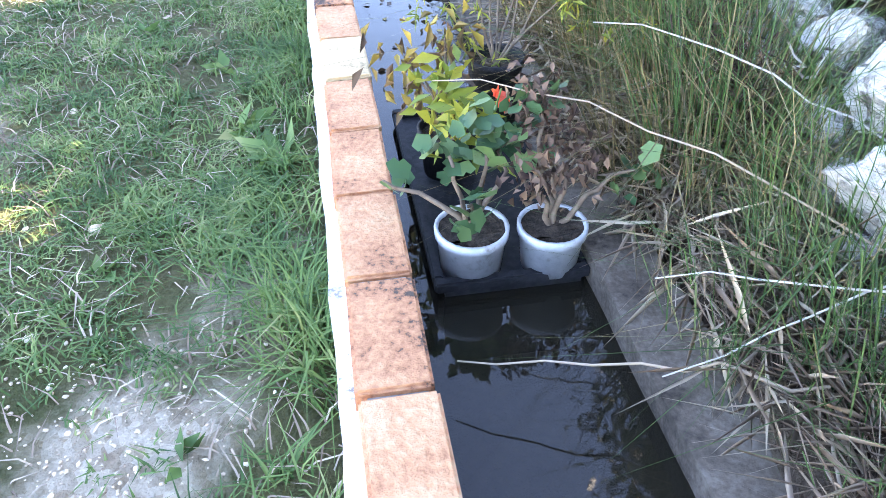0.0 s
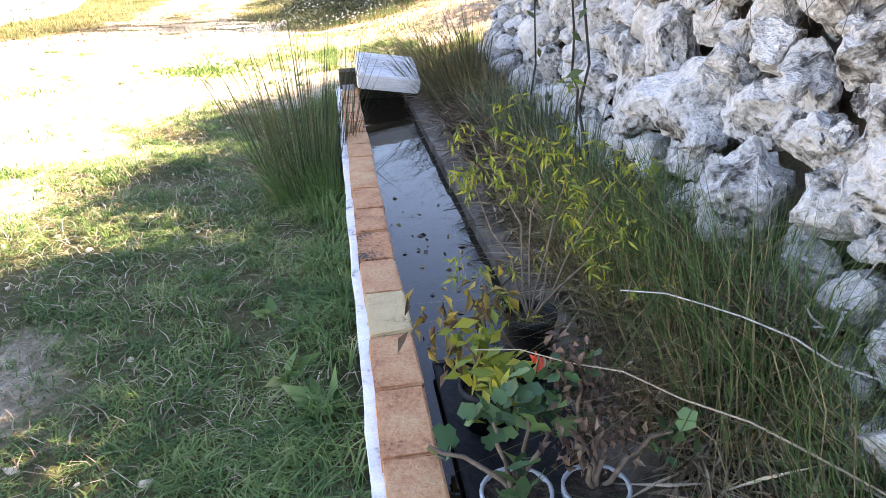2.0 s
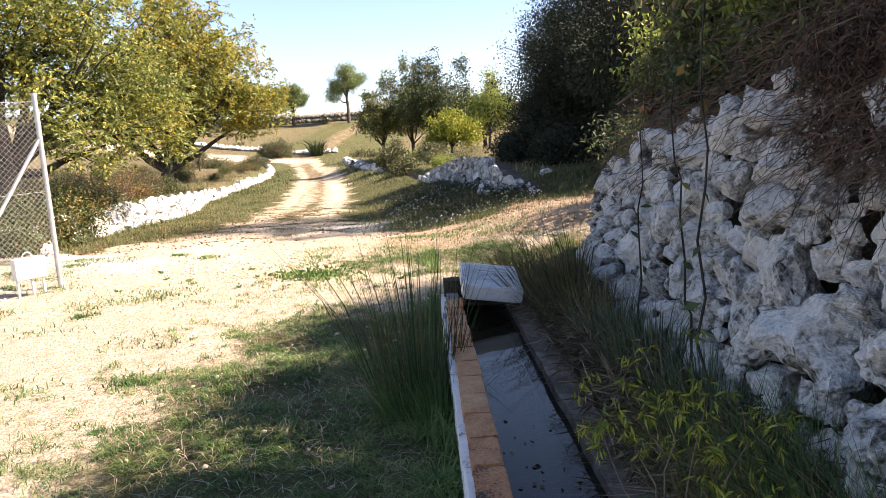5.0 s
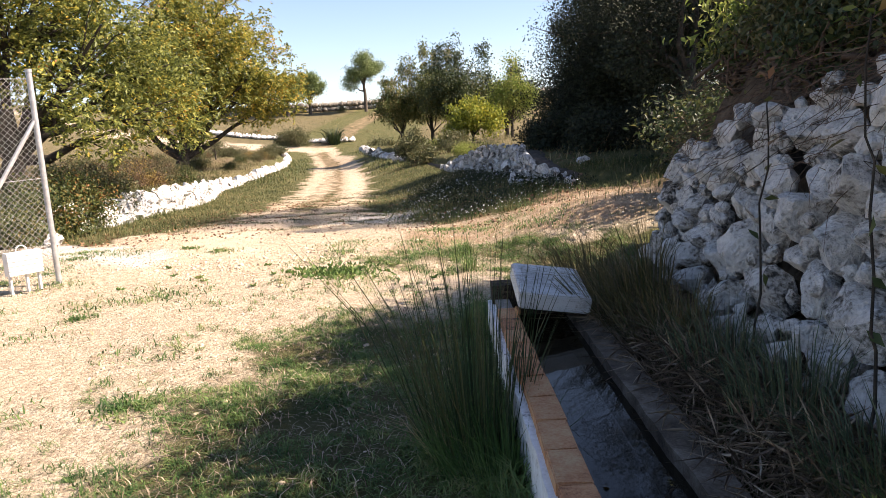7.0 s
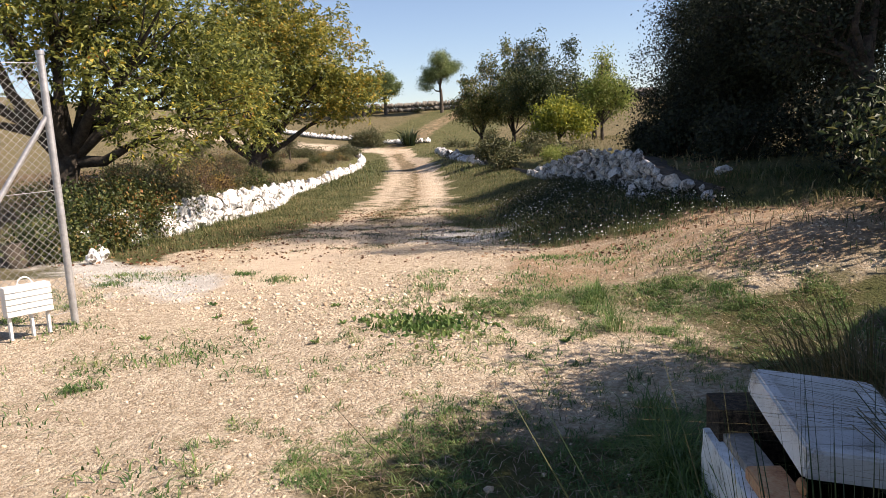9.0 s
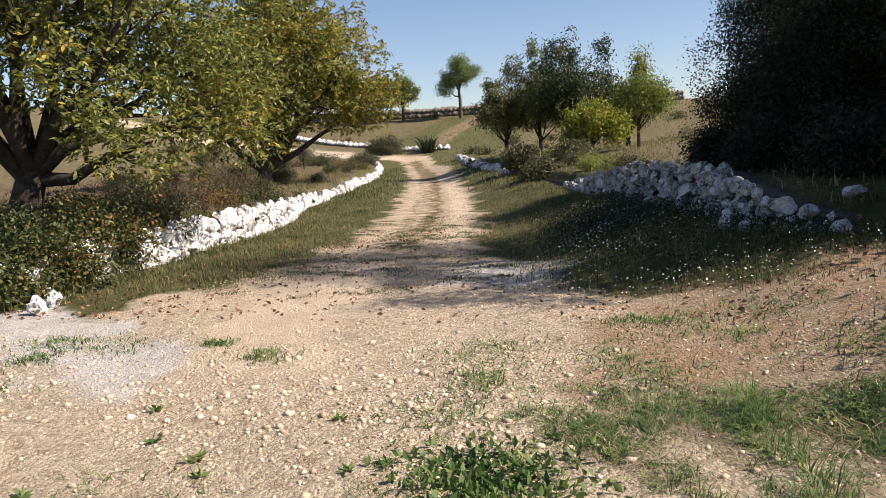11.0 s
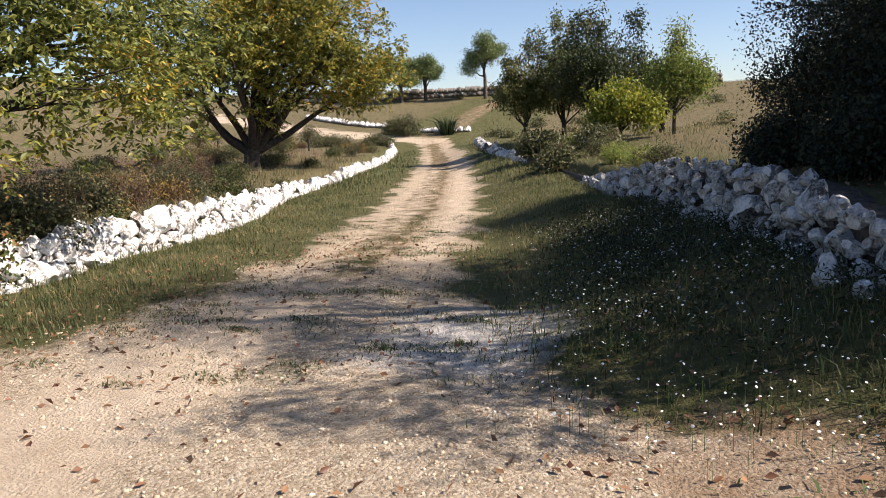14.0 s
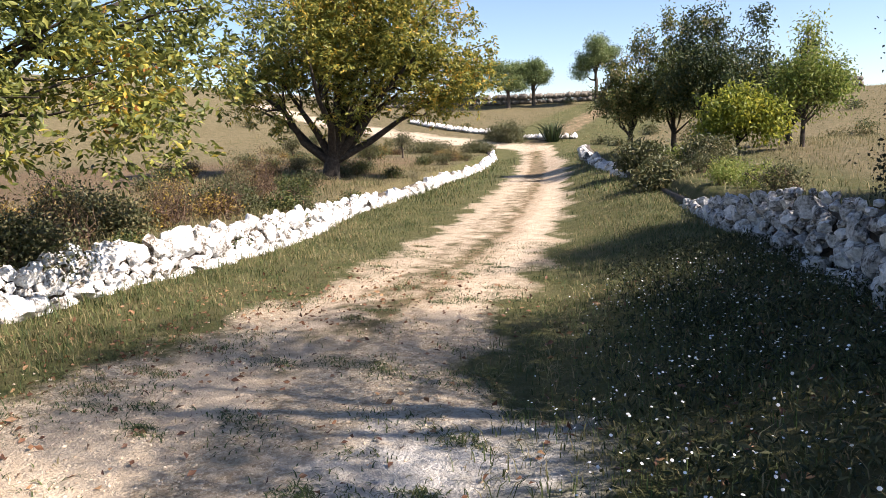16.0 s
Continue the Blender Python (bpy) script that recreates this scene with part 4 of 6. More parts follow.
tree("quince_shrub", "yellow-green leafy shrub at the orchard edge", (x, y, gz(x, y)), 0.4, 0.06, [(x, y, 2.5, 1.3, 1.1, 1.0), (x + 0.9, y, 2.2, 0.8, 0.8, 0.9), (x - 0.8, y, 2.0, 0.7, 0.7, 0.7)], 260, 30, 0.2, 0.14, YELLOW_LEAF, DARK_BARK, 0.5, 0.4, 6, 0.2, category="shrub")
x, y = -3.3, 36.7
tree("young_ash", "light green young tree with airy crown", (x, y, gz(x, y)), 1.0, 0.07, [(x, y, 3.4, 1.15, 1.15, 1.3), (x + 0.1, y, 4.9, 0.4, 0.4, 0.8), (x + 0.9, y, 3.2, 0.7, 0.7, 0.9)], 230, 28, 0.2, 0.13, LIGHT_LEAF, BARK, 0.4, 0.4, 6, 0.2)
for x, y, t, r in ((-26.0, 91.4, 12.6, 2.9), (-35.2, 88.1, 10.6, 2.8), (-32.9, 90.0, 10.3, 2.0), (-40.2, 89.5, 10.7, 2.7)):
    z = gz(x, y)
    tree("stone_pine", "stone pine with rounded crown on the ridge", (x, y, z), (t - z) * 0.34, 0.2, [(x + rnd.uniform(-0.6, 0.6) * r, y + rnd.uniform(-0.5, 0.5) * r, t - r * rnd.uniform(0.35, 1.2 if x < -30 else 1.7), r * rnd.uniform(0.35, 0.7), r * 0.6, r * rnd.uniform(0.26, 0.44)) for _ in range(11)], 560, 22, 0.26, 0.24, PINE_LEAF, BARK, 0.3, -0.1, 8, 0.4, group="pines on the ridge")


# ---- low plants ----
def local(a, b, z=0.0):
    return np.array(TROUGH @ Vector((a, b, z)))


def on_ground(x, y, dz=0.0):
    return np.stack([x, y, ground_z(x, y) + dz], 1)


def scatter(k, x0, x1, y0, y1, weight):
    """k tries in a rectangle, kept by the weight there."""
    x, y = rng.uniform(x0, x1, k), rng.uniform(y0, y1, k)
    keep = rng.uniform(0, 1, k) < weight(x, y)
    return x[keep], y[keep]


def off_trough(x, y):
    b = (x - 0.0242) * 0.9833 + y * 0.1819
    a = (x - 0.0242) * -0.1819 + y * 0.9833
    return ~((b > -0.035) & (b < 0.68) & (a < 6.15))


def stuff(name, label, category, pile, mat):
    return tagged(pile.make(name, mat), label, category, kind="stuff")


def build_grass():
    lawn = Pile()
    patchy = lambda x, y: np.clip(zones(x, y)["green"] * (0.42 + 0.55 * wave(x, y, 2.3) + 0.45 * wave(x + 3, y, 6.5)) + 0.04, 0, 1) * off_trough(x, y)
    cx, cy = scatter(21000, -3.6, 0.1, 0.0, 9.6, patchy)
    per = 22
    size = np.repeat(rng.uniform(0.55, 1.5, len(cx)), per)
    x, y = np.repeat(cx, per) + rng.normal(0, 0.028, len(cx) * per) * size, np.repeat(cy, per) + rng.normal(0, 0.028, len(cx) * per) * size
    b = (x - 0.0242) * 0.9833 + y * 0.1819
    h = np.where((b > -0.55) & (b < 0), 0.045 + 0.10 * smooth(-0.35, -0.05, b), 0.04) * (0.75 + 0.5 * np.clip(wave(x, y, 3), 0, 1)) * size
    ok = ~((b > 0))
    ok |= y > 6.6
    x, y, h = x[ok], y[ok], h[ok]
    lawn.add(*blades(on_ground(x, y, -0.01), h, 0.0056, 1.1, 0.8))
    stuff("lawn_grass", "short green grass beside the trough", "grass", lawn, GRASS)
    dry = Pile()
    x, y = scatter(40000, -4.2, 0.2, 0.5, 9.8, lambda x, y: np.clip(zones(x, y)["green"] * 0.5, 0, 1) * off_trough(x, y))
    b = (x - 0.0242) * 0.9833 + y * 0.1819
    ok = (b < 0) | (y > 6.6)
    dry.add(*blades(on_ground(x[ok], y[ok], -0.01), 0.05, 0.005, 1.6, 0.8))
    stuff("dry_lawn_grass", "straw-coloured dry grass among the green", "grass", dry, STRAW)
    verge = Pile()
    side = lambda x, y: np.clip((np.abs(x - lane_x(y)) - 1.25) * 0.5, 0, 1) * (x > left_wall_x(y) + 0.05) * (x < right_wall_x(y) + 0.3) * (0.7 + 0.4 * wave(x, y, 2)) * (zones(x, y)["gravel"] < 0.62) * smooth(11.8, 13.4, y + 0.8 * wave(x, y, 1.5))
    x, y = scatter(150000, -14, 0.5, 12.0, 30, side)
    verge.add(*blades(on_ground(x, y, -0.01), 0.09 * (1 + 0.5 * wave(x, y, 1.6)), 0.008, 0.7, 0.7))
    x, y = scatter(60000, -22, -2, 30, 58, side)
    verge.add(*blades(on_ground(x, y, -0.01), 0.16, 0.02, 0.7, 0.6))
    x, y = scatter(26000, -16, -8, 11, 34, lambda x, y: (x > left_wall_x(y) + 0.05) * (x < left_wall_x(y) + 0.55) * (0.5 + 0.6 * wave(x, y, 2.2)))
    verge.add(*blades(on_ground(x, y, -0.01), 0.24, 0.008, 0.6, 0.7))
    stuff("verge_grass", "green grass on the verges of the lane", "grass", verge, VERGE)
    gold = Pile()
    x, y = scatter(90000, -16, 0.5, 12.4, 36, lambda x, y: side(x, y) * 0.8)
    gold.add(*blades(on_ground(x, y, -0.01), 0.10, 0.007, 0.8, 0.7))
    x, y = scatter(26000, -12.5, -3.2, 12, 40, lambda x, y: (np.abs(x - lane_x(y)) < 1.9) * 0.35 * np.clip(wave(x, y, 2.6) + 0.35 - 0.5 * (np.abs(np.abs(x - lane_x(y)) - 0.75) < 0.35), 0, 1))
    gold.add(*blades(on_ground(x, y, -0.01), 0.05, 0.007, 1.2, 0.7))
    stuff("dry_verge_grass", "yellowed grass on verges and between wheel tracks", "grass", gold, DRY_GRASS)
    x, y = scatter(30000, -1.6, 3.5, 8.8, 14, lambda x, y: np.clip(0.5 + 0.6 * wave(x, y, 1.7), 0.05, 1) * (0.07 + 0.93 * smooth(11.6, 12.6, y + 0.5 * wave(x, y, 1.3))))
    gold2 = Pile()
    gold2.add(*blades(on_ground(x, y, -0.01), 0.11 * (1 + 0.6 * wave(x, y, 1.2)), 0.007, 0.9, 0.8))
    stuff("bank_grass", "brownish dry grass on the bank below the oak", "grass", gold2, VERGE)
    field = Pile()
    x, y = scatter(45000, -45, -9, 11, 62, lambda x, y: (left_wall_x(y) - x > 0.3) * np.clip(0.5 + 0.6 * wave(x, y, 0.9), 0.1, 1) * np.exp(-(left_wall_x(y) - x) / 14))
    field.add(*blades(on_ground(x, y, -0.02), 0.15, 0.014, 0.9, 0.6))
    x, y = scatter(60000, -22, -9.5, 12, 40, lambda x, y: (left_wall_x(y) - x > 0.25) * (left_wall_x(y) - x < 7) * np.clip(0.4 + 0.7 * wave(x, y, 1.1), 0.05, 1))
    field.add(*blades(on_ground(x, y, -0.02), 0.24, 0.010, 0.9, 0.7))
    x, y = scatter(90000, -18, 14, 9, 62, lambda x, y: (x - right_wall_x(y) > 0.2) * np.clip(0.5 + 0.6 * wave(x, y, 0.9), 0.1, 1))
    field.add(*blades(on_ground(x, y, -0.02), 0.16, 0.014, 0.9, 0.6))
    x, y = scatter(50000, -50, 10, 58, 105, lambda x, y: np.clip(0.35 + 0.7 * wave(x, y, 0.5), 0.05, 1) * (zones(x, y)["gravel"] < 0.2))
    field.add(*blades(on_ground(x, y, -0.02), 0.16, 0.03, 0.8, 0.6))
    stuff("field_grass", "dry tussocky grass in the fields", "grass", field, DRY_GRASS)
    weeds = Pile()
    for _ in range(70):
        x, y = rnd.uniform(-8, -0.5), rnd.uniform(4, 12)
        if zones(np.array(x), np.array(y))["gravel"] < 0.35:
            continue
        k = rnd.randrange(60, 160)
        r = rnd.uniform(0.08, 0.26)
        px, py = x + rng.normal(0, r, k), y + rng.normal(0, r * 0.8, k)
        weeds.add(*blades(on_ground(px, py, -0.005), 0.05, 0.010, 1.4, 0.8))
    stuff("weeds", "low green weeds in the gravel", "weeds", weeds, GRASS)
    mats = Pile()
    for _ in range(150):
        y = rnd.uniform(12.2, 24)
        x = float(lane_x(y)) + rnd.uniform(-2.0, 2.2)
        k, r = rnd.randrange(40, 130), rnd.uniform(0.06, 0.22)
        px, py = x + rng.normal(0, r * 1.3, k), y + rng.normal(0, r * 0.7, k)
        mats.add(*blades(on_ground(px, py, -0.005), 0.035, 0.009, 1.5, 0.8))
    stuff("lane_tufts", "flattened tufts of grass in the lane", "grass", mats, VERGE)


build_grass()


def build_gravel():
    r = np.random.default_rng(3)
    bm = bmesh.new()
    bmesh.ops.create_icosphere(bm, subdivisions=1, radius=1.0)
    unit = np.array([v.co[:] for v in bm.verts])
    tri = np.array([[v.index for v in f.verts] for f in bm.faces])
    bm.free()
    shapes = [unit * (1 + r.normal(0, 0.16, (len(unit), 1))) for _ in range(6)]
    pile = Pile()

    def strew(x, y, s):
        for k in range(len(x)):
            v = shapes[k % 6] * s[k] * r.uniform(0.6, 1.1, 3) * [1, 1, 0.7]
            a = r.uniform(0, 6.28)
            c, d = math.cos(a), math.sin(a)
            v = v @ np.array([[c, d, 0], [-d, c, 0], [0, 0, 1]])
            pile.add(v + [x[k], y[k], 0], tri)

    x, y = scatter(30000, -8.5, 2.2, 5, 13.5, lambda x, y: np.clip(zones(x, y)["gravel"] * (0.25 + 0.75 * np.exp(-((y - 9.3) / 1.8) ** 2)) * (0.6 + 0.7 * wave(x, y, 2)), 0, 1) * (np.hypot(x + 4, y - 9) < 6))
    few = r.uniform(0, 1, len(x)) > 0.8 * zones(x, y)["track"]
    x, y = x[few], y[few]
    strew(x, y, 0.006 + 0.014 * r.uniform(0, 1, len(x)) ** 2)
    x, y = scatter(3000, -7.5, -0.5, 7, 11.5, lambda x, y: zones(x, y)["gravel"] * np.exp(-((y - 9.2) / 1.0) ** 2) * np.exp(-((x + 4.0) / 1.8) ** 2))
    strew(x, y, 0.013 + 0.025 * r.uniform(0, 1, len(x)) ** 2)
    x, y = scatter(16000, -10, -2.5, 11.5, 22, lambda x, y: zones(x, y)["gravel"] * np.clip(0.5 + 0.8 * wave(x, y, 1.8), 0.1, 1))
    strew(x, y, 0.007 + 0.012 * r.uniform(0, 1, len(x)) ** 2)
    x, y = scatter(260, -3.4, -0.6, 0.5, 6.5, lambda x, y: 0.6 + 0 * x)
    strew(x, y, 0.008 + 0.02 * r.uniform(0, 1, len(x)) ** 2)
    x, y = scatter(3200, -1.3, -0.3, 0.1, 1.2, lambda x, y: np.exp(-(((x + 0.62) / 0.25) ** 2 + ((y - 0.84) / 0.26) ** 2)))
    strew(x, y, 0.002 + 0.006 * r.uniform(0, 1, len(x)) ** 2)
    v = np.concatenate(pile.v)
    v[:, 2] += ground_z(v[:, 0], v[:, 1]) + 0.001
    ob = solid("gravel", v, np.concatenate(pile.f3), PEBBLE)
    tagged(ob, "loose tan limestone gravel on the lane", "gravel", kind="stuff")
    # fallen leaves and daisies
    x, y = scatter(6500, -10, 0, 11, 20, lambda x, y: np.clip(0.25 + 0.7 * np.exp(-((x + 8) / 1.5) ** 2) + 0.5 * (x > -3.2), 0, 1) * 0.6)
    p = Pile()
    p.add(*leaves(on_ground(x, y, 0.015), 0.06, 0.55, 0.0, 0.15, heading=np.stack([rng.normal(0, 1, len(x)), rng.normal(0, 1, len(x)), np.zeros(len(x))], 1)))
    stuff("fallen_leaves", "brown fallen leaves on the lane's edges", "fallen leaves", p, DEAD_LEAF)
    x, y = scatter(5200, -5.2, -0.3, 11.8, 19.5, lambda x, y: np.clip(x - lane_x(y) - 2.0, 0, 1) * (x < right_wall_x(y) - 0.15) * (0.5 + 0.5 * wave(x, y, 2)))
    z = ground_z(x, y) + r.uniform(0.10, 0.22, len(x))
    a = np.arange(6) * math.pi / 3
    disc = np.concatenate([[[0, 0, 0.003]], np.stack([np.cos(a), np.sin(a), 0 * a], 1) * 0.0088])
    f = np.array([[0, 1 + k, 1 + (k + 1) % 6] for k in range(6)])
    p, st = Pile(), Pile()
    for k in range(len(x)):
        tilt = np.array(Euler((r.normal(0, 0.4), r.normal(0, 0.4), 0)).to_matrix())
        p.add(disc @ tilt.T * r.uniform(0.7, 1.2) + [x[k], y[k], z[k]], f)
    st.add(*blades(np.stack([x, y, ground_z(x, y)], 1), z - ground_z(x, y), 0.003, 0.0, 0.0, 0.0))
    # leafy herbs whose dark colour deepens the shade on this verge
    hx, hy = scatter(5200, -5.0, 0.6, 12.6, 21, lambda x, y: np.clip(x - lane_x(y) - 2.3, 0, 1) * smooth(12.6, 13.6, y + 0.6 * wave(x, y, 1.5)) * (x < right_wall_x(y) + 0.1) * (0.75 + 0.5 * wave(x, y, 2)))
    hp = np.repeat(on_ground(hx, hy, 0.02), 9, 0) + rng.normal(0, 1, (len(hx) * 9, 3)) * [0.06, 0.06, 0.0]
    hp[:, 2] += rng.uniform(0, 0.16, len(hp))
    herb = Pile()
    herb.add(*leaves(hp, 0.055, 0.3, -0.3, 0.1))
    stuff("herb_cover", "leafy green herbs below the daisies, coloured dark for the oak shade", "herbs", herb, SHADED_HERB)
    head = stuff("daisies", "small white daisies on the shaded verge", "flowers", p, DAISY)
    st.make("stems", GRASS, head)


build_gravel()


def clump(name, label, category, centre, k, r, height, width, lean, mat, bend=0.5, bias=(0, 0), lift=0.0, spread=0.35):
    """One tuft of blades that fan out from a common foot."""
    cx, cy = centre
    a, q = rng.uniform(0, 2 * np.pi, k), np.sqrt(rng.uniform(0, 1, k)) * r
    x, y = cx + np.cos(a) * q, cy + np.sin(a) * q
    out = np.stack([np.cos(a) * q / r + bias[0], np.sin(a) * q / r + bias[1], np.zeros(k)], 1)
    base = np.stack([x, y, np.maximum(ground_z(x, y), lift) - 0.02], 1)
    p = Pile()
    p.add(*blades(base, height, width, lean, bend, spread, heading=out))
    return tagged(p.make(name, mat), label, category, kind="stuff")


c = local(4.2, -0.24)
clump("rush_clump", "tall dark green rushes beside the trough wall", "rushes", c[:2], 320, 0.24, 0.84, 0.0055, 0.42, RUSH, 0.2, (-0.15, 0), spread=0.5)
c = local(4.0, -0.16)
clump("rush_clump", "tall dark green rushes beside the trough wall", "rushes", c[:2], 420, 0.26, 0.34, 0.006, 0.7, LONG_GRASS, 0.4, (-0.3, 0))
for a, b, k, h in ((0.55, 0.92, 300, 0.42), (0.9, 0.98, 340, 0.48), (1.2, 0.90, 420, 0.46), (1.45, 0.98, 520, 0.52), (1.75, 0.93, 520, 0.52), (2.05, 0.98, 480, 0.5), (2.4, 0.94, 360, 0.44), (0.2, 0.98, 260, 0.4), (-0.15, 0.95, 200, 0.36), (0.75, 0.75, 120, 0.28), (0.3, 0.76, 110, 0.26)):
    c = local(a, b)
    clump("grass_tussock", "long green grass leaning over the kerb", "grass", c[:2], k, 0.21, h * 0.92, 0.003, 0.75, LONG_GRASS, 0.8, (-0.02, -0.12), 0.5)
for a, b, k, h in ((1.3, 0.80, 320, 0.34), (1.7, 0.84, 340, 0.4), (2.1, 0.82, 320, 0.36), (2.6, 0.86, 320, 0.3)):
    c = local(a, b)
    clump("dry_tussock", "brown half-dry grass tussock below the rocks", "grass", c[:2], k, 0.2, h, 0.003, 0.8, TUSSOCK, 0.9, (-0.1, -0.25), 0.48)
for a, b, k, h in ((3.0, 1.0, 200, 0.36), (3.6, 0.98, 220, 0.38), (4.3, 0.97, 160, 0.34)):
    c = local(a, b)
    clump("sedge_clump", "bluish sedge growing along the rock wall", "sedge", c[:2], k, 0.2, h, 0.006, 0.5, SEDGE, 0.7, (-0.25, 0), 0.5)
for a, b, k, h in ((4.9, 0.92, 240, 0.42), (5.5, 0.88, 420, 0.58), (6.4, 0.70, 300, 0.5)):
    c = local(a, b)
    clump("dry_tussock", "half-dry grass tussock beside the washing slab", "grass", c[:2], k, 0.22, h, 0.006, 0.75, TUSSOCK, 0.8, (-0.6, -0.1), 0.45)


def straw_mat():
    """Dead straw lying between the kerb and the rocks."""
    k = 20000
    a, b = rng.uniform(-0.8, 6.2, k), 0.60 + 0.55 * rng.uniform(0, 1, k) ** 0.8
    p = np.array([TROUGH @ Vector((u, v, 0)) for u, v in zip(a, b)])
    z = np.maximum(np.where(b < 0.66, 0.505, 0.0), ground_z(p[:, 0], p[:, 1])) + rng.uniform(0.004, 0.05, k)
    base = np.stack([p[:, 0], p[:, 1], z], 1)
    head = np.stack([rng.normal(-0.1, 0.5, k), rng.normal(-0.8, 0.7, k), rng.normal(-0.06, 0.08, k)], 1)
    pile = Pile()
    pile.add(*leaves(base, 0.17, 0.010, 0.0, 0.04, 0.5, heading=head))
    stuff("straw_litter", "matted dead straw along the concrete kerb", "straw", pile, STRAW)


straw_mat()


def stalks(name, label, category, ends, radius, mat, sag=0.0, wob=0.01):
    p = Pile()
    for a, b, s in ends:
        p.add(*tube(bent(a, b, s, wob, 9), np.linspace(radius, radius * 0.45, 9), 5))
    return tagged(p.make(name, mat, smooth=True), label, category)


stalks("dry_stalk", "long pale dry grass stalk arching over the pots", "stalk", [((0.78, 0.95, 0.66), (0.0, 1.30, 0.80), -0.06)], 0.0026, STRAW)
stalks("dry_stalk", "long pale dry grass stalk arching over the kerb", "stalk", [((0.95, 1.15, 0.68), (0.33, 1.45, 0.86), -0.05)], 0.003, PALE_TWIG)
stalks("dry_stalk", "pale dry stalk lying over the water", "stalk", [((0.62, 0.72, 0.58), (0.05, 0.82, 0.52), -0.02)], 0.0035, STRAW)
for a, b in (((0.98, 0.75, 0.74), (0.38, 0.90, 0.64)), ((1.0, 0.92, 0.75), (0.36, 0.72, 0.60)), ((0.85, 0.85, 0.70), (0.70, 1.02, 0.78))):
    stalks("dead_twig", "pale bleached dead twig among the grass", "twig", [(a, b, 0.0)], 0.003, PALE_TWIG, wob=0.006)
stalks("dead_twig", "pale bleached dead twig hooked against the rocks", "twig", [((0.90, 1.47, 0.94), (0.82, 1.42, 0.80), 0.02), ((0.82, 1.42, 0.80), (0.70, 1.36, 0.86), 0.04)], 0.0045, PALE_TWIG)


# ---- pots ----
def pot_mesh(r_top, r_low, h, wall=0.004, lip=0.008):
    bm = bmesh.new()
    prof = [(r_low, 0), (r_top * 0.97, h - 0.02), (r_top + lip * 0.4, h - 0.018), (r_top + lip * 0.5, h), (r_top - wall, h), (r_top * 0.93, h - 0.03), (r_low - wall, 0.006)]
    n, rings = 24, []
    for r, z in prof:
        rings.append([bm.verts.new((r * math.cos(2 * math.pi * k / n), r * math.sin(2 * math.pi * k / n), z)) for k in range(n)])
    for a, b in zip(rings, rings[1:]):
        for k in range(n):
            bm.faces.new((a[k], a[(k + 1) % n], b[(k + 1) % n], b[k]))
    bm.faces.new(rings[0][::-1])
    bm.faces.new(rings[-1])
    return bm


def moved(bm, at, tilt=(0, 0)):
    bmesh.ops.transform(bm, matrix=Matrix.Translation(at) @ Euler((tilt[0], tilt[1], 0)).to_matrix().to_4x4(), verts=bm.verts)
    return bm


def soil_disc(at, r):
    bm = bmesh.new()
    bmesh.ops.create_circle(bm, cap_ends=True, segments=20, radius=r)
    bmesh.ops.triangulate(bm, faces=bm.faces[:])
    bmesh.ops.subdivide_edges(bm, edges=bm.edges[:], cuts=3)
    for v in bm.verts:
        v.co.z += 0.012 * noise.noise(v.co * 40)
    return moved(bm, at)


def round_leaves(at, size):
    """Lobed round leaves."""
    p = Pile()
    for q in at:
        k = 15
        a = np.arange(k) * 2 * math.pi / k
        rr = size * rng.uniform(0.6, 1.25) * (1 + 0.13 * np.cos(a * 5))
        rr[0] *= 0.45
        v = np.concatenate([[[0, 0, -0.12 * size]], np.stack([np.cos(a) * rr, np.sin(a) * rr, 0.10 * size * np.cos(2 * a)], 1)])
        m = np.array(Euler((rng.normal(0, 0.6), rng.normal(-0.1, 0.6), rng.uniform(0, 6.28))).to_matrix())
        p.add(v @ m.T + q, np.array([[0, 1 + j, 1 + (j + 1) % k] for j in range(k)]))
    return p


def stems(parent, foot, ends, r, mat, name="stem"):
    for e in ends:
        p = Pile()
        p.add(*tube(bent(foot, e, -0.01, 0.008, 6), np.linspace(r, r * 0.5, 6), 6))
        p.make(name, mat, parent, smooth=True)


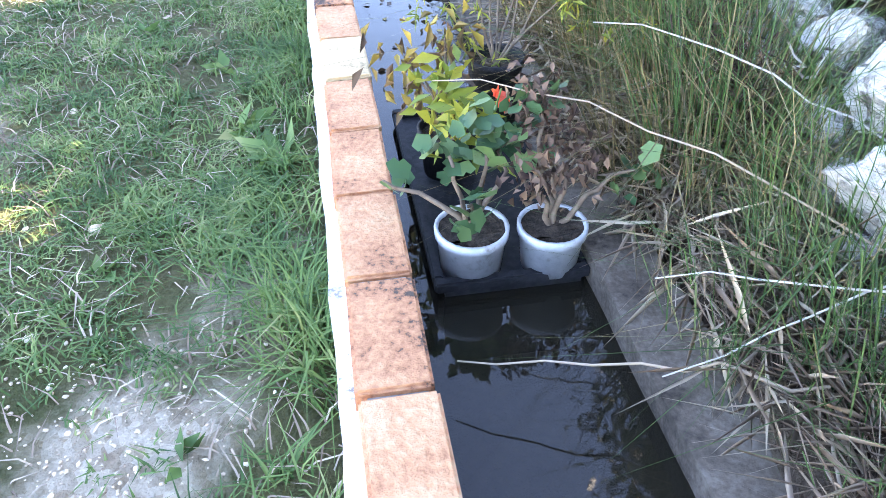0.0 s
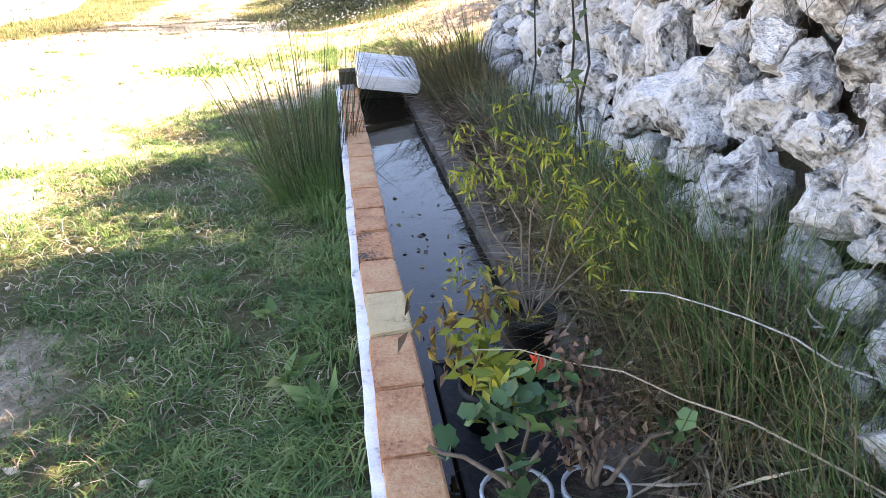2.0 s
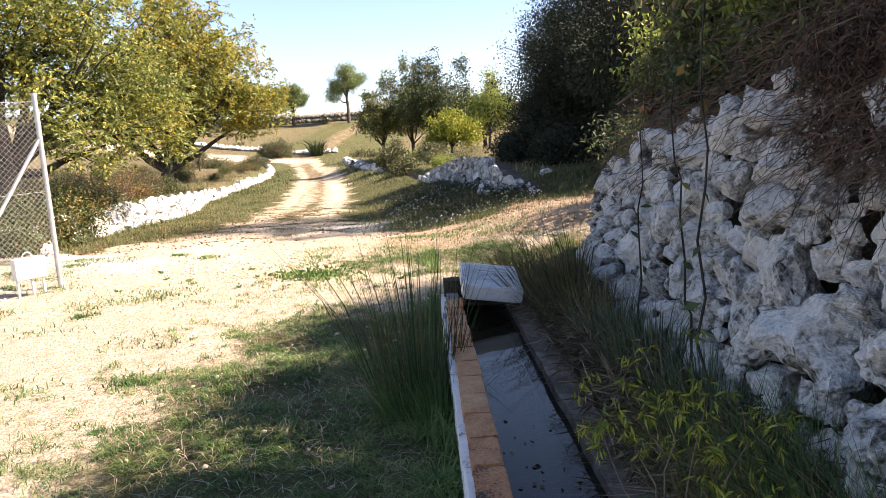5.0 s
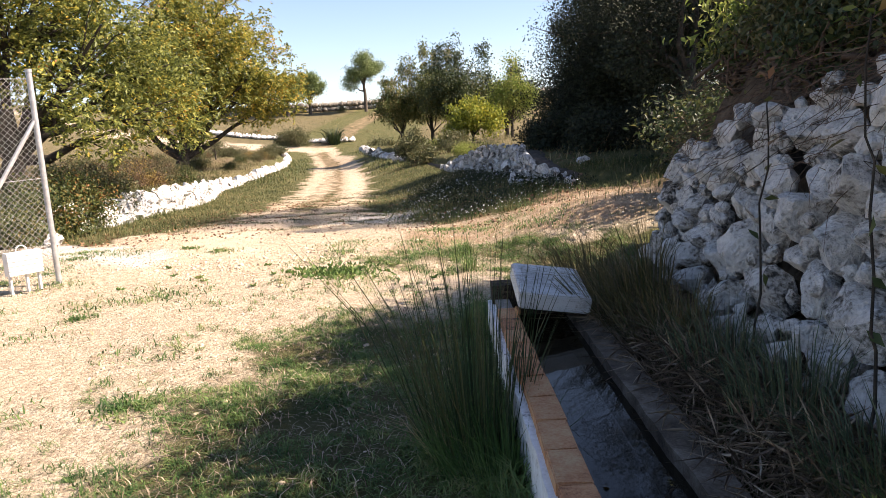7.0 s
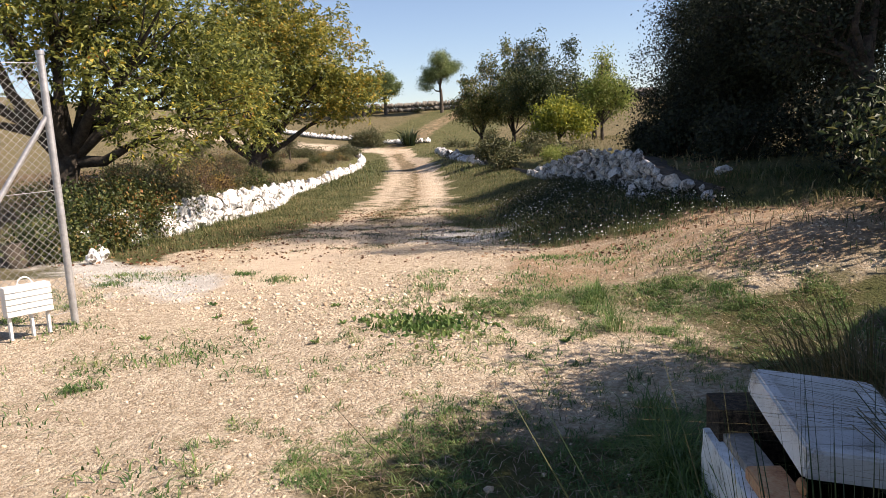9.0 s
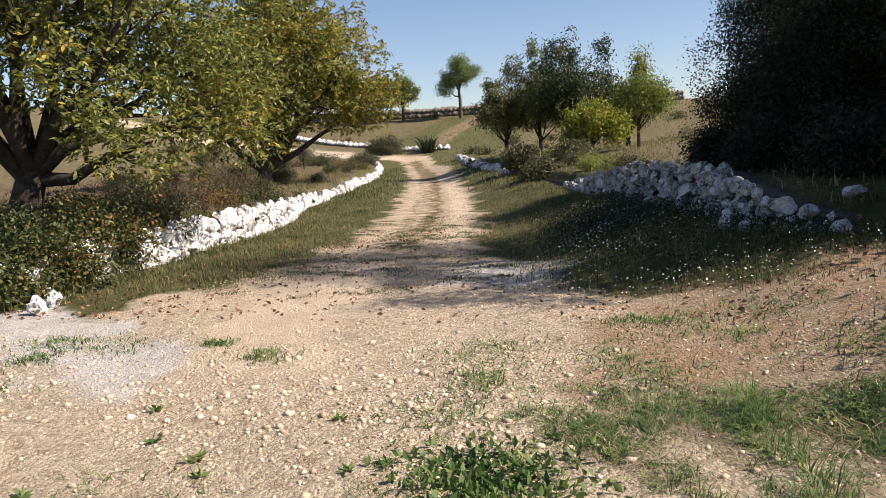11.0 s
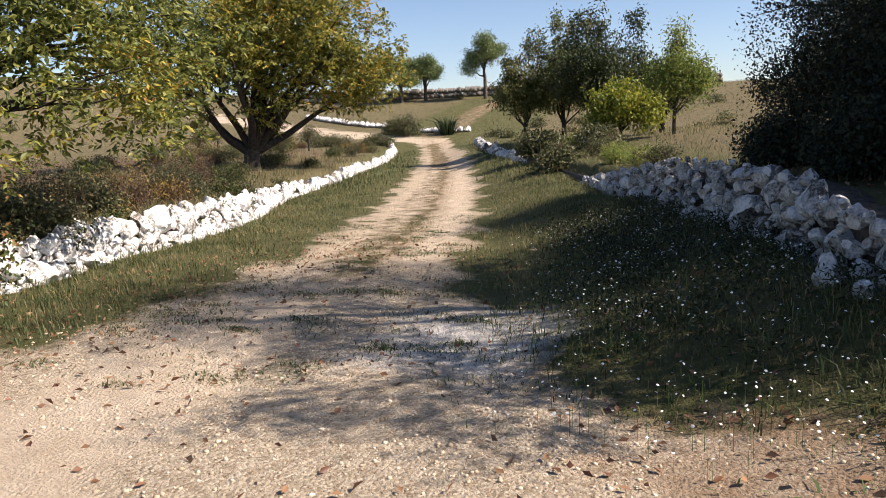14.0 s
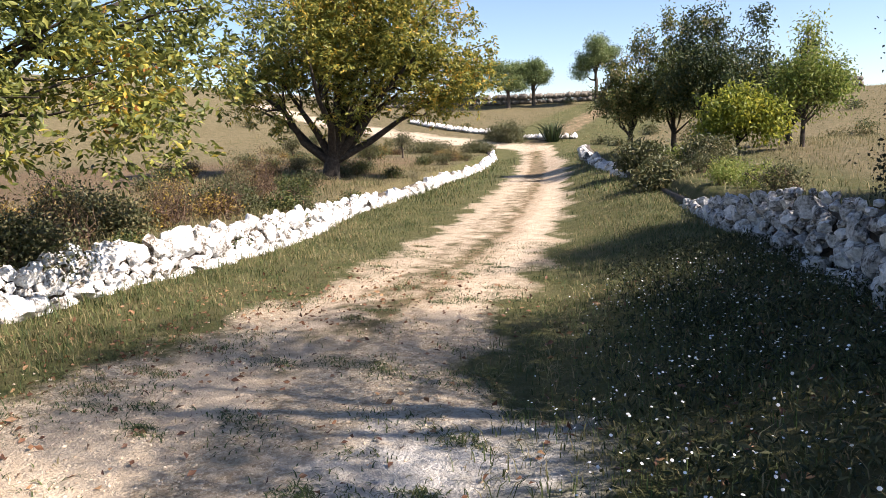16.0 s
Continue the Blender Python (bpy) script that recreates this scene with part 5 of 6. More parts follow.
def build_pots():
    bm = bmesh.new()
    box(bm, 1.045, 1.76, 0.185, 0.496, 0.235, 0.474, TROUGH)
    up = max(bm.faces, key=lambda f: f.calc_center_median().z)
    bmesh.ops.inset_region(bm, faces=[up], thickness=0.008, depth=0)
    bmesh.ops.translate(bm, vec=(0, 0, -0.010), verts=up.verts)
    bmesh.ops.bevel(bm, geom=[e for e in bm.edges if abs(e.verts[0].co.z - e.verts[1].co.z) > 0.1], offset=0.012, segments=2, affect="EDGES")
    tray = thing("plant_crate", "black plastic crate holding pots in the water", "crate", tuple(TROUGH @ Vector((1.37, 0.31, 0.24))))
    part("body", bm, POT_BLACK, tray)
    for a0, a1, b0, b1 in ((1.035, 1.06, 0.175, 0.499), (1.745, 1.77, 0.175, 0.499), (1.06, 1.745, 0.175, 0.197), (1.06, 1.745, 0.482, 0.499)):
        bm = bmesh.new()
        box(bm, a0, a1, b0, b1, 0.458, 0.482, TROUGH)
        bmesh.ops.bevel(bm, geom=bm.edges[:], offset=0.004, segments=2, affect="EDGES")
        part("rim", bm, POT_BLACK, tray)
    floor = 0.4645
    # geranium in a white pot
    c = Vector((0.080, 1.135, floor))
    g = thing("potted_geranium", "geranium with green leaves and one red flower in a white pot", "potted plant", c)
    pot = part("pot", moved(pot_mesh(0.072, 0.062, 0.103), c), POT_WHITE, g, "white plastic pot", True)
    part("soil", soil_disc(c + Vector((0, 0, 0.095)), 0.068), SOIL, pot)
    foot = np.array(c) + [0, 0.01, 0.082]
    ends = [np.array(e) for e in ((0.115, 1.23, 0.74), (0.03, 1.20, 0.70), (-0.10, 1.20, 0.63), (0.16, 1.22, 0.72), (0.07, 1.10, 0.64))]
    stems(g, foot, ends, 0.007, STEM)
    at = np.concatenate([e + rng.normal(0, 0.028, (k, 3)) for e, k in zip(ends, (26, 16, 4, 22, 12))])
    round_leaves(at, 0.022).make("foliage", GERANIUM_LEAF, g)
    p = Pile()
    p.add(*leaves(np.array([[0.136, 1.305, 0.775]]) + rng.normal(0, 0.006, (9, 3)), 0.035, 0.7, 0.6, 0.2))
    p.make("flower", FLOWER, g, "red wilting flower")
    stems(g, ends[0], [np.array([0.136, 1.305, 0.78])], 0.003, GRASS, "flower_stalk")
    # dying geranium
    c = Vector((0.243, 1.15, floor))
    g = thing("potted_geranium", "half-dead brown geranium in a white pot", "potted plant", c)
    pot = part("pot", moved(pot_mesh(0.068, 0.058, 0.101), c), POT_WHITE, g, "white plastic pot", True)
    part("soil", soil_disc(c + Vector((0, 0, 0.093)), 0.064), SOIL, pot)
    foot = np.array(c) + [0, 0.01, 0.079]
    ends = [np.array(e) for e in ((0.24, 1.26, 0.73), (0.20, 1.24, 0.80), (0.40, 1.20, 0.66), (0.28, 1.20, 0.70), (0.20, 1.16, 0.68))]
    stems(g, foot, ends, 0.007, STEM)
    round_leaves(np.concatenate([ends[1] + rng.normal(0, 0.03, (14, 3)), ends[2] + rng.normal(0, 0.03, (12, 3))]), 0.021).make("foliage", GERANIUM_LEAF, g)
    p = Pile()
    p.add(*leaves(np.concatenate([e + rng.normal(0, 0.032, (90, 3)) for e in ends[:2] + ends[3:]]), 0.026, 0.5, 0.7, 0.25))
    p.make("dead_foliage", DRY_CREEPER, g, "shrivelled brown leaves")
    # yellowing plant
    c = Vector((0.03, 1.50, floor))
    g = thing("potted_plant", "yellowing plant with long leaves in a black pot", "potted plant", c)
    pot = part("pot", moved(pot_mesh(0.070, 0.058, 0.119), c), POT_BLACK, g, "black plastic pot", True)
    part("soil", soil_disc(c + Vector((0, 0, 0.097)), 0.064), SOIL, pot)
    foot = np.array(c) + [0, 0, 0.089]
    ends = [np.array(e) for e in ((0.03, 1.40, 0.68), (-0.02, 1.48, 0.71), (0.07, 1.43, 0.66), (-0.06, 1.56, 0.72), (0.02, 1.60, 0.76), (0.06, 1.30, 0.66))]
    stems(g, foot, ends, 0.005, STEM)
    p = Pile()
    p.add(*leaves(np.concatenate([e + rng.normal(0, 0.035, (26, 3)) for e in ends[:3]] + [np.array([0.06, 1.30, 0.68]) + rng.normal(0, 0.035, (26, 3))]), 0.062, 0.42, 0.15, 0.12))
    p.make("foliage", LIME_LEAF, g)
    p = Pile()
    p.add(*leaves(np.concatenate([e + rng.normal(0, 0.045, (30, 3)) for e in ends[3:5]] + [ends[1] + rng.normal(0, 0.05, (20, 3))]), 0.05, 0.32, 0.9, 0.25))
    p.make("wilted_foliage", WILTED_LEAF, g, "wilted brown and yellow leaves")
    # tall shrub
    c = Vector((0.150, 1.72, floor))
    g = thing("potted_shrub", "tall lemon-scented shrub with lime-green leaves in a black pot", "potted plant", c)
    pot = part("pot", moved(pot_mesh(0.072, 0.06, 0.199), c), POT_BLACK, g, "tall black plastic pot", True)
    part("soil", soil_disc(c + Vector((0, 0, 0.174)), 0.066), SOIL, pot)
    foot = np.array(c) + [0, 0, 0.169]
    ends = [np.array(e) for e in ((0.08, 1.86, 1.02), (0.17, 1.92, 1.05), (0.29, 1.98, 1.02), (0.40, 1.95, 0.94), (0.25, 1.80, 0.90), (0.0, 1.90, 1.0), (0.36, 1.75, 0.84), (0.06, 1.72, 0.74))]
    stems(g, foot, ends, 0.004, STEM)
    tips = np.concatenate([e + rng.normal(0, 1, (9, 3)) * [0.075, 0.075, 0.055] for e in ends])
    p = Pile()
    for q in tips:
        p.add(*leaves(q + rng.normal(0, 0.012, (11, 3)), 0.036, 0.2, 0.5, 0.08))
    p.make("foliage", LIME_LEAF, g)
    # leaves and twigs afloat
    k = 46
    a, b = rng.uniform(1.75, 3.4, k), rng.uniform(0.14, 0.49, k)
    p = Pile()
    pos = np.array([TROUGH @ Vector((u, v, 0.443)) for u, v in zip(a, b)])
    p.add(*leaves(pos, 0.03, 0.55, 0.0, 0.08, heading=np.stack([rng.normal(0, 1, k), rng.normal(0, 1, k), np.zeros(k)], 1) * 3))
    stuff("floating_leaves", "dark dead leaves floating on the water", "fallen leaves", p, WILTED_LEAF)


build_pots()

# ---- brush on the bank ----
def brush(name, label, centre, blobs, k, per, sigma, leaf, mat, width=0.4, droop=0.3, twig=60, group="", thick=0.018):
    top = thing(name, label, "shrub", centre, group)
    c, pts = crown_points(blobs, k, per, sigma, 0.2)
    p = Pile()
    p.add(*leaves(pts, leaf, width, droop))
    tagged(p.make("foliage", mat, top), kind="stuff")
    w = Pile()
    for e in c[rng.choice(len(c), min(twig, len(c)), replace=False)]:
        w.add(*tube(bent(np.array(centre) + rng.normal(0, 0.12, 3) * [1, 1, 0], e, rng.uniform(-0.2, 0.2), 0.05, 6), np.linspace(thick, thick * 0.25, 6), 4))
    tagged(w.make("branchwork", TWIG, top), kind="stuff")
    return top


BANK = [(1.35, -0.6, 1.0, DARK_FRUIT_LEAF, "dark leafy scrub on the bank above the rocks"), (1.45, 1.2, 1.05, BUSH_LEAF, "dense dry scrub on the bank above the rocks"),
        (1.55, 2.9, 1.1, DARK_FRUIT_LEAF, "dark leafy scrub on the bank above the rocks"), (1.45, 4.6, 1.05, LIGHT_LEAF, "yellow-green scrub catching the sun above the rocks"),
        (1.35, 6.2, 0.95, BUSH_LEAF, "dense dry scrub at the end of the rock wall")]
for x, y, r, mt, lb in BANK:
    z = gz(x, y)
    brush("scrub_bush", lb, (x, y, z), [(x + 0.1, y, z + 0.75, r * 0.8, r, 0.85), (x + 0.35, y + 0.2, z + (1.55 if y < 2 else 1.45 if y < 3 else 0.95 if y < 5 else 0.6), r * 0.8, r, 0.8)], 480, 30, 0.15, 0.085, mt, group="scrub on the bank")
z = gz(1.3, 9.8)
brush("scrub_bush", "dark undergrowth below the oak", (1.4, 10.2, gz(1.4, 10.2)), [(1.4, 10.4, gz(1.4, 10.4) + 0.6, 1.0, 1.3, 0.8)], 200, 30, 0.16, 0.08, DARK_FRUIT_LEAF)
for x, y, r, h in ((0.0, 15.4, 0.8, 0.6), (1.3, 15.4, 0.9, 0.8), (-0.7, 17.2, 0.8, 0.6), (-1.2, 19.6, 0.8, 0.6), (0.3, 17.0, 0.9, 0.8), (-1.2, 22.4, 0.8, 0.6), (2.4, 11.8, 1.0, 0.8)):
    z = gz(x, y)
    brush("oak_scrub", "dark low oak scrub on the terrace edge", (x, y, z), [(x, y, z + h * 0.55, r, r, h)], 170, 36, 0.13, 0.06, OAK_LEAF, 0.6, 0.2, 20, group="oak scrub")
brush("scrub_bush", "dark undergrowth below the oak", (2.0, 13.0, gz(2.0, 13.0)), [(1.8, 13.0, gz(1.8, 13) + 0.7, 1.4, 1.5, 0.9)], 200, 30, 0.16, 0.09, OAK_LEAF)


def hanging(y0, y1, k, z_top, drop, label):
    """Tangled dry creeper that lies over the face of the rock wall."""
    p = Pile()
    for _ in range(k):
        y, n = rng.uniform(y0, y1), 9
        d = drop * rng.uniform(0.2, 1.15)
        t = np.linspace(0, 1, n)
        z = z_top + rng.uniform(-0.25, 0.35) - d * t ** rng.uniform(0.7, 1.6) + np.cumsum(rng.normal(0, 0.022, n))
        yy = y + rng.normal(0, 0.35) * t + np.cumsum(rng.normal(0, 0.04, n))
        x = bank_x(yy) + 0.28 * (z - 0.42) - rng.uniform(0.08, 0.24) + 0.3 * (1 - t) ** 2 + np.cumsum(rng.normal(0, 0.014, n))
        p.add(*tube(np.stack([x, yy, z], 1), np.linspace(0.003, 0.001, n), 3))
    return tagged(p.make("hanging_twigs", TWIG), label, "dry twigs", kind="stuff")


hanging(1.85, 2.85, 650, 1.98, 0.34, "brown dry creeper hanging over the rock wall")
hanging(2.8, 4.4, 150, 2.05, 0.22, "brown dry creeper along the top of the rock wall")
hanging(-0.5, 1.5, 300, 2.1, 0.3, "brown dry creeper along the top of the rocks")
hanging(4.2, 7.2, 160, 1.75, 0.3, "brown dry creeper along the end of the rock wall")
for k in range(8):
    y = 1.55 + 0.19 * k
    x = float(bank_x(y)) + 0.36
    brush("dry_creeper", "brown withered creeper matted over the rocks", (x + 0.3, y, gz(x + 0.3, y)), [(x, y, 1.98, 0.17, 0.25, 0.26), (x - 0.08, y, 1.74, 0.09, 0.22, 0.13)], 95, 26, 0.05, 0.03, DRY_CREEPER, 0.22, 0.5, 90, group="withered creeper", thick=0.007)
for k in range(6):
    y = 1.5 + 0.24 * k
    x = float(bank_x(y)) - 0.02 + rnd.uniform(-0.03, 0.03)
    brush("dry_undergrowth", "dark withered undergrowth at the foot of the rocks", (x, y, 0.5), [(x - 0.03, y, 0.66, 0.10, 0.18, 0.15), (x - 0.12, y, 0.57, 0.09, 0.18, 0.07)], 75, 26, 0.045, 0.024, DRY_CREEPER, 0.2, 0.4, 70, group="undergrowth at the rocks", thick=0.003)
for k in range(11):
    y = -0.6 + 0.75 * k
    x = float(bank_x(y)) + rnd.uniform(0.62, 0.8)
    z = gz(x, y)
    brush("scrub_bush", "low twiggy scrub along the top of the rock wall", (x, y, z), [(x + 0.05, y, z + 0.22, 0.32, 0.5, 0.34)], 60, 26, 0.09, 0.05, (BUSH_LEAF, BRAMBLE_LEAF, DARK_FRUIT_LEAF)[k % 3], 0.5, 0.2, 30)
for a, b, lab in (((0.43, 2.75, 0.6), (0.50, 3.0, 2.3), "tall dark bramble shoot in front of the rocks"), ((0.46, 3.3, 0.6), (0.42, 3.25, 2.0), "tall dark bramble shoot in front of the rocks"), ((0.36, 4.4, 0.6), (0.42, 4.3, 1.9), "thin dark shoot against the rock wall")):
    t = thing("bramble_shoot", lab, "shoot", a)
    p = Pile()
    path = bent(a, b, 0.0, 0.02, 10)
    p.add(*tube(path, np.linspace(0.007, 0.003, 10), 5))
    p.make("stem", DARK_BARK, t)
    p = Pile()
    p.add(*leaves(path[3:] + rng.normal(0, 0.02, (7, 3)), 0.07, 0.5, 0.3, 0.1))
    p.make("foliage", BRAMBLE_LEAF, t)


z = gz(1.2, 7.6)
brush("scrub_bush", "yellow-green shrub catching the sun at the end of the bank", (1.5, 7.6, gz(1.5, 7.6)), [(1.3, 7.5, 2.6, 0.8, 0.9, 0.75), (1.6, 6.6, 2.95, 0.8, 0.9, 0.6)], 260, 26, 0.13, 0.075, LIGHT_LEAF)


def dock(x, y, k, size, mat):
    """A rosette of broad leaves close to the ground."""
    a = rng.uniform(0, 2 * np.pi, k)
    head = np.stack([np.cos(a), np.sin(a), rng.uniform(0.2, 0.8, k)], 1) * 2.5
    p = Pile()
    p.add(*leaves(np.repeat([[x, y, gz(x, y)]], k, 0) + rng.normal(0, 0.01, (k, 3)) * [1, 1, 0], size, 0.42, 0.0, 0.08, 0.3, heading=head))
    return tagged(p.make("dock_plant", mat), "broad-leaved dock growing in the grass", "weed", group="broad-leaved weeds")


for a, b, k, sz in ((1.95, -0.16, 9, 0.13), (2.15, -0.28, 7, 0.11), (2.6, -0.35, 6, 0.09), (1.5, -0.6, 6, 0.07), (3.0, -0.7, 7, 0.07), (0.9, -0.35, 6, 0.07)):
    c = local(a, b)
    dock(c[0], c[1], k, sz, GRASS)
for _ in range(14):
    x, y = rnd.uniform(-5.5, -1.5), rnd.uniform(7.6, 9.6)
    dock(x, y, 10, 0.06, GRASS)
x, y = -3.02 + rng.normal(0, 0.24, 900), 8.25 + rng.normal(0, 0.2, 900)
p = Pile()
p.add(*leaves(on_ground(x, y, 0.01), 0.055, 0.5, -0.35, 0.1))
stuff("weed_patch", "dense green weed patch in the gravel", "weeds", p, GRASS)

# ---- fence ----
def build_fence():
    px, py = -6.26, 8.04
    z0 = gz(px, py)
    t = thing("chain_link_fence", "galvanised chain-link fence with end post and diagonal brace", "fence", (px, py, z0))
    u = np.array([-0.42, -0.91, 0])
    post = np.array([px, py, z0])

    def rod(name, a, b, r, lab="", sides=10):
        p = Pile()
        p.add(*tube(np.array([a, (a + b) / 2, b]), r, sides))
        p.make(name, STEEL, t, lab, True)

    up = np.array([0, 0, 1.0])
    rod("post", post - up * 0.2, post + up * 2.36, 0.032, "galvanised end post")
    rod("post_cap", post + up * 2.35, post + up * 2.385, 0.037)
    rod("brace", post + up * 1.85, post + u * 1.25 + up * 0.02, 0.022)
    far = post + u * 3.2
    far[2] = gz(far[0], far[1])
    rod("post", far - up * 0.2, far + up * 2.36, 0.032)
    for h in (0.12, 1.2, 2.28):
        rod("tension_wire", post + up * h, far + up * h, 0.0025, "", 5)
    p = Pile()
    w, h, s = 3.2, 2.16, 0.068
    for k in np.arange(-h, w, s):
        for sgn in (1, -1):
            a0, a1 = max(k, 0), min(k + h, w)
            if a1 - a0 < 0.02:
                continue
            za, zb = (a0 - k, a1 - k) if sgn > 0 else (h - (a0 - k), h - (a1 - k))
            a = post + u * a0 + up * (0.12 + za)
            b = post + u * a1 + up * (0.12 + zb)
            p.add(*tube(np.array([a, b]), 0.0021, 4))
    p.make("wire_mesh", WIRE, t)
    # white slatted box hung on the mesh
    c = post + u * 0.42 + np.array([0.10, -0.03, 0.0])
    b = thing("slatted_box", "small white slatted box with handle hung on the fence", "box", tuple(c))
    b.matrix_basis = Matrix.Translation(c)
    n = np.array([0.91, -0.42, 0])
    m = Matrix(((u[0], n[0], 0, c[0]), (u[1], n[1], 0, c[1]), (0, 0, 1, c[2]), (0, 0, 0, 1)))
    for k in range(5):
        bm = bmesh.new()
        box(bm, -0.18, 0.18, 0.05, 0.066, 0.20 + 0.050 * k, 0.242 + 0.050 * k, m)
        bmesh.ops.bevel(bm, geom=bm.edges[:], offset=0.003, segments=1, affect="EDGES")
        part("slat", bm, WHITE_PAINT, b)
    bm = bmesh.new()
    box(bm, -0.175, 0.175, -0.05, 0.05, 0.198, 0.446, m)
    part("body", bm, WHITE_PAINT, b)
    p = Pile()
    ang = np.linspace(0, math.pi, 9)
    arc = [np.array(m @ Vector((0.06 * math.cos(q), 0.0, 0.44 + 0.07 * math.sin(q)))) for q in ang]
    p.add(*tube(np.array(arc), 0.007, 6))
    p.make("handle", WHITE_PAINT, b)
    for s in (-0.15, -0.02, 0.15):
        bm = bmesh.new()
        box(bm, s - 0.01, s + 0.01, -0.02, 0.02, 0.0, 0.2, m)
        part("leg", bm, WHITE_PAINT, b)


build_fence()

# ---- bushes by the walls and far things ----
for x, y, r, h, mt, lb in ((-10.3, 12.7, 1.0, 0.7, BRAMBLE_LEAF, "bramble bush spilling over the whitewashed wall"), (-10.7, 14.2, 0.9, 0.65, BRAMBLE_LEAF, "bramble bush spilling over the whitewashed wall"),
                           (-11.6, 16.2, 0.9, 0.45, BUSH_LEAF, "dry scrub behind the whitewashed wall"), (-13.2, 18.6, 1.1, 0.5, BUSH_LEAF, "dry scrub behind the whitewashed wall"),
                           (-14.2, 22.5, 1.0, 0.4, BUSH_LEAF, "dry scrub behind the whitewashed wall"), (-10.0, 11.6, 0.55, 0.4, BRAMBLE_LEAF, "bramble bush at the end of the whitewashed wall")):
    z = gz(x, y)
    brush("bramble_bush" if mt is BRAMBLE_LEAF else "scrub_bush", lb, (x, y, z), [(x, y, z + h * 0.7, r, r, h), (x + 0.35, y + 0.2, z + h * 0.3, r * 0.7, r * 0.8, h * 0.8)], 260, 28, 0.13, 0.065, mt, 0.6, 0.2, 40)
for k in range(12):
    y = 14.5 + 1.1 * k + rnd.uniform(-0.4, 0.4)
    x = float(left_wall_x(y)) - rnd.uniform(1.0, 3.6)
    z, r = gz(x, y), rnd.uniform(0.5, 0.85)
    brush("dry_shrub", "tall brown half-bare shrub behind the whitewashed wall", (x, y, z), [(x, y, z + r * 0.9, r * 0.8, r * 0.8, r)], 55, 16, 0.12, 0.05, (TUSSOCK, BUSH_LEAF, WILTED_LEAF)[k % 3], 0.35, 0.2, 55, group="dry shrubs in the field", thick=0.009)
for k in range(12):
    y = 13.6 + 1.3 * k + rnd.uniform(-0.4, 0.4)
    x = float(left_wall_x(y)) - rnd.uniform(0.2, 0.45)
    z = gz(x, y)
    brush("bramble_bush", "small bramble on top of the whitewashed wall", (x, y, z), [(x, y, z + 0.18, 0.28, 0.45, 0.2)], 40, 24, 0.08, 0.05, BRAMBLE_LEAF if k % 2 else BUSH_LEAF, 0.6, 0.2, 12, group="brambles on the wall")
for x, y, r, h, lb in ((-26.0, 66.6, 1.7, 1.3, "dark round bush at the bend of the lane"), (-27.5, 67.2, 1.2, 0.9, "dark low bush at the bend of the lane"), (-29.0, 58.0, 2.2, 0.6, "low dark scrub beyond the wall"), (-25.5, 59.5, 1.6, 0.5, "low dark scrub beyond the wall"),
                       (-6.2, 29.5, 0.6, 0.35, "green scrub on the terrace edge"), (-7.6, 33.5, 0.7, 0.4, "green scrub on the terrace edge"), (-5.6, 33.0, 0.6, 0.4, "green scrub on the terrace edge")):
    z = gz(x, y)
    brush("scrub_bush", lb, (x, y, z), [(x, y, z + h * 0.6, r, r, h)], 200, 20, 0.22, 0.15, BUSH_LEAF)
for k in range(64):
    y = 14 + 0.6 * k + rnd.uniform(-0.4, 0.4)
    x = float(left_wall_x(y)) - rnd.uniform(0.7, 4.0 + 0.2 * k)
    z, r = gz(x, y), rnd.uniform(0.3, 0.75)
    brush("field_shrub", "low dry shrub in the field behind the wall", (x, y, z), [(x, y, z + r * 0.4, r, r, r * 0.55)], 60, 24, 0.12, 0.07, rnd.choice((BUSH_LEAF, BRAMBLE_LEAF, WILTED_LEAF)), 0.4, 0.0, 16)
for k in range(13):
    y = 24.5 + 1.1 * k
    x = float(right_wall_x(y)) + rnd.uniform(0.5, 2.6)
    z, r = gz(x, y), rnd.uniform(0.25, 0.6)
    brush("field_shrub", "low green herb bush on the terrace", (x, y, z), [(x, y, z + r * 0.4, r, r, r * 0.55)], 50, 24, 0.12, 0.07, rnd.choice((BUSH_LEAF, DRY_GRASS, LIGHT_LEAF)), 0.35, 0.0, 10)
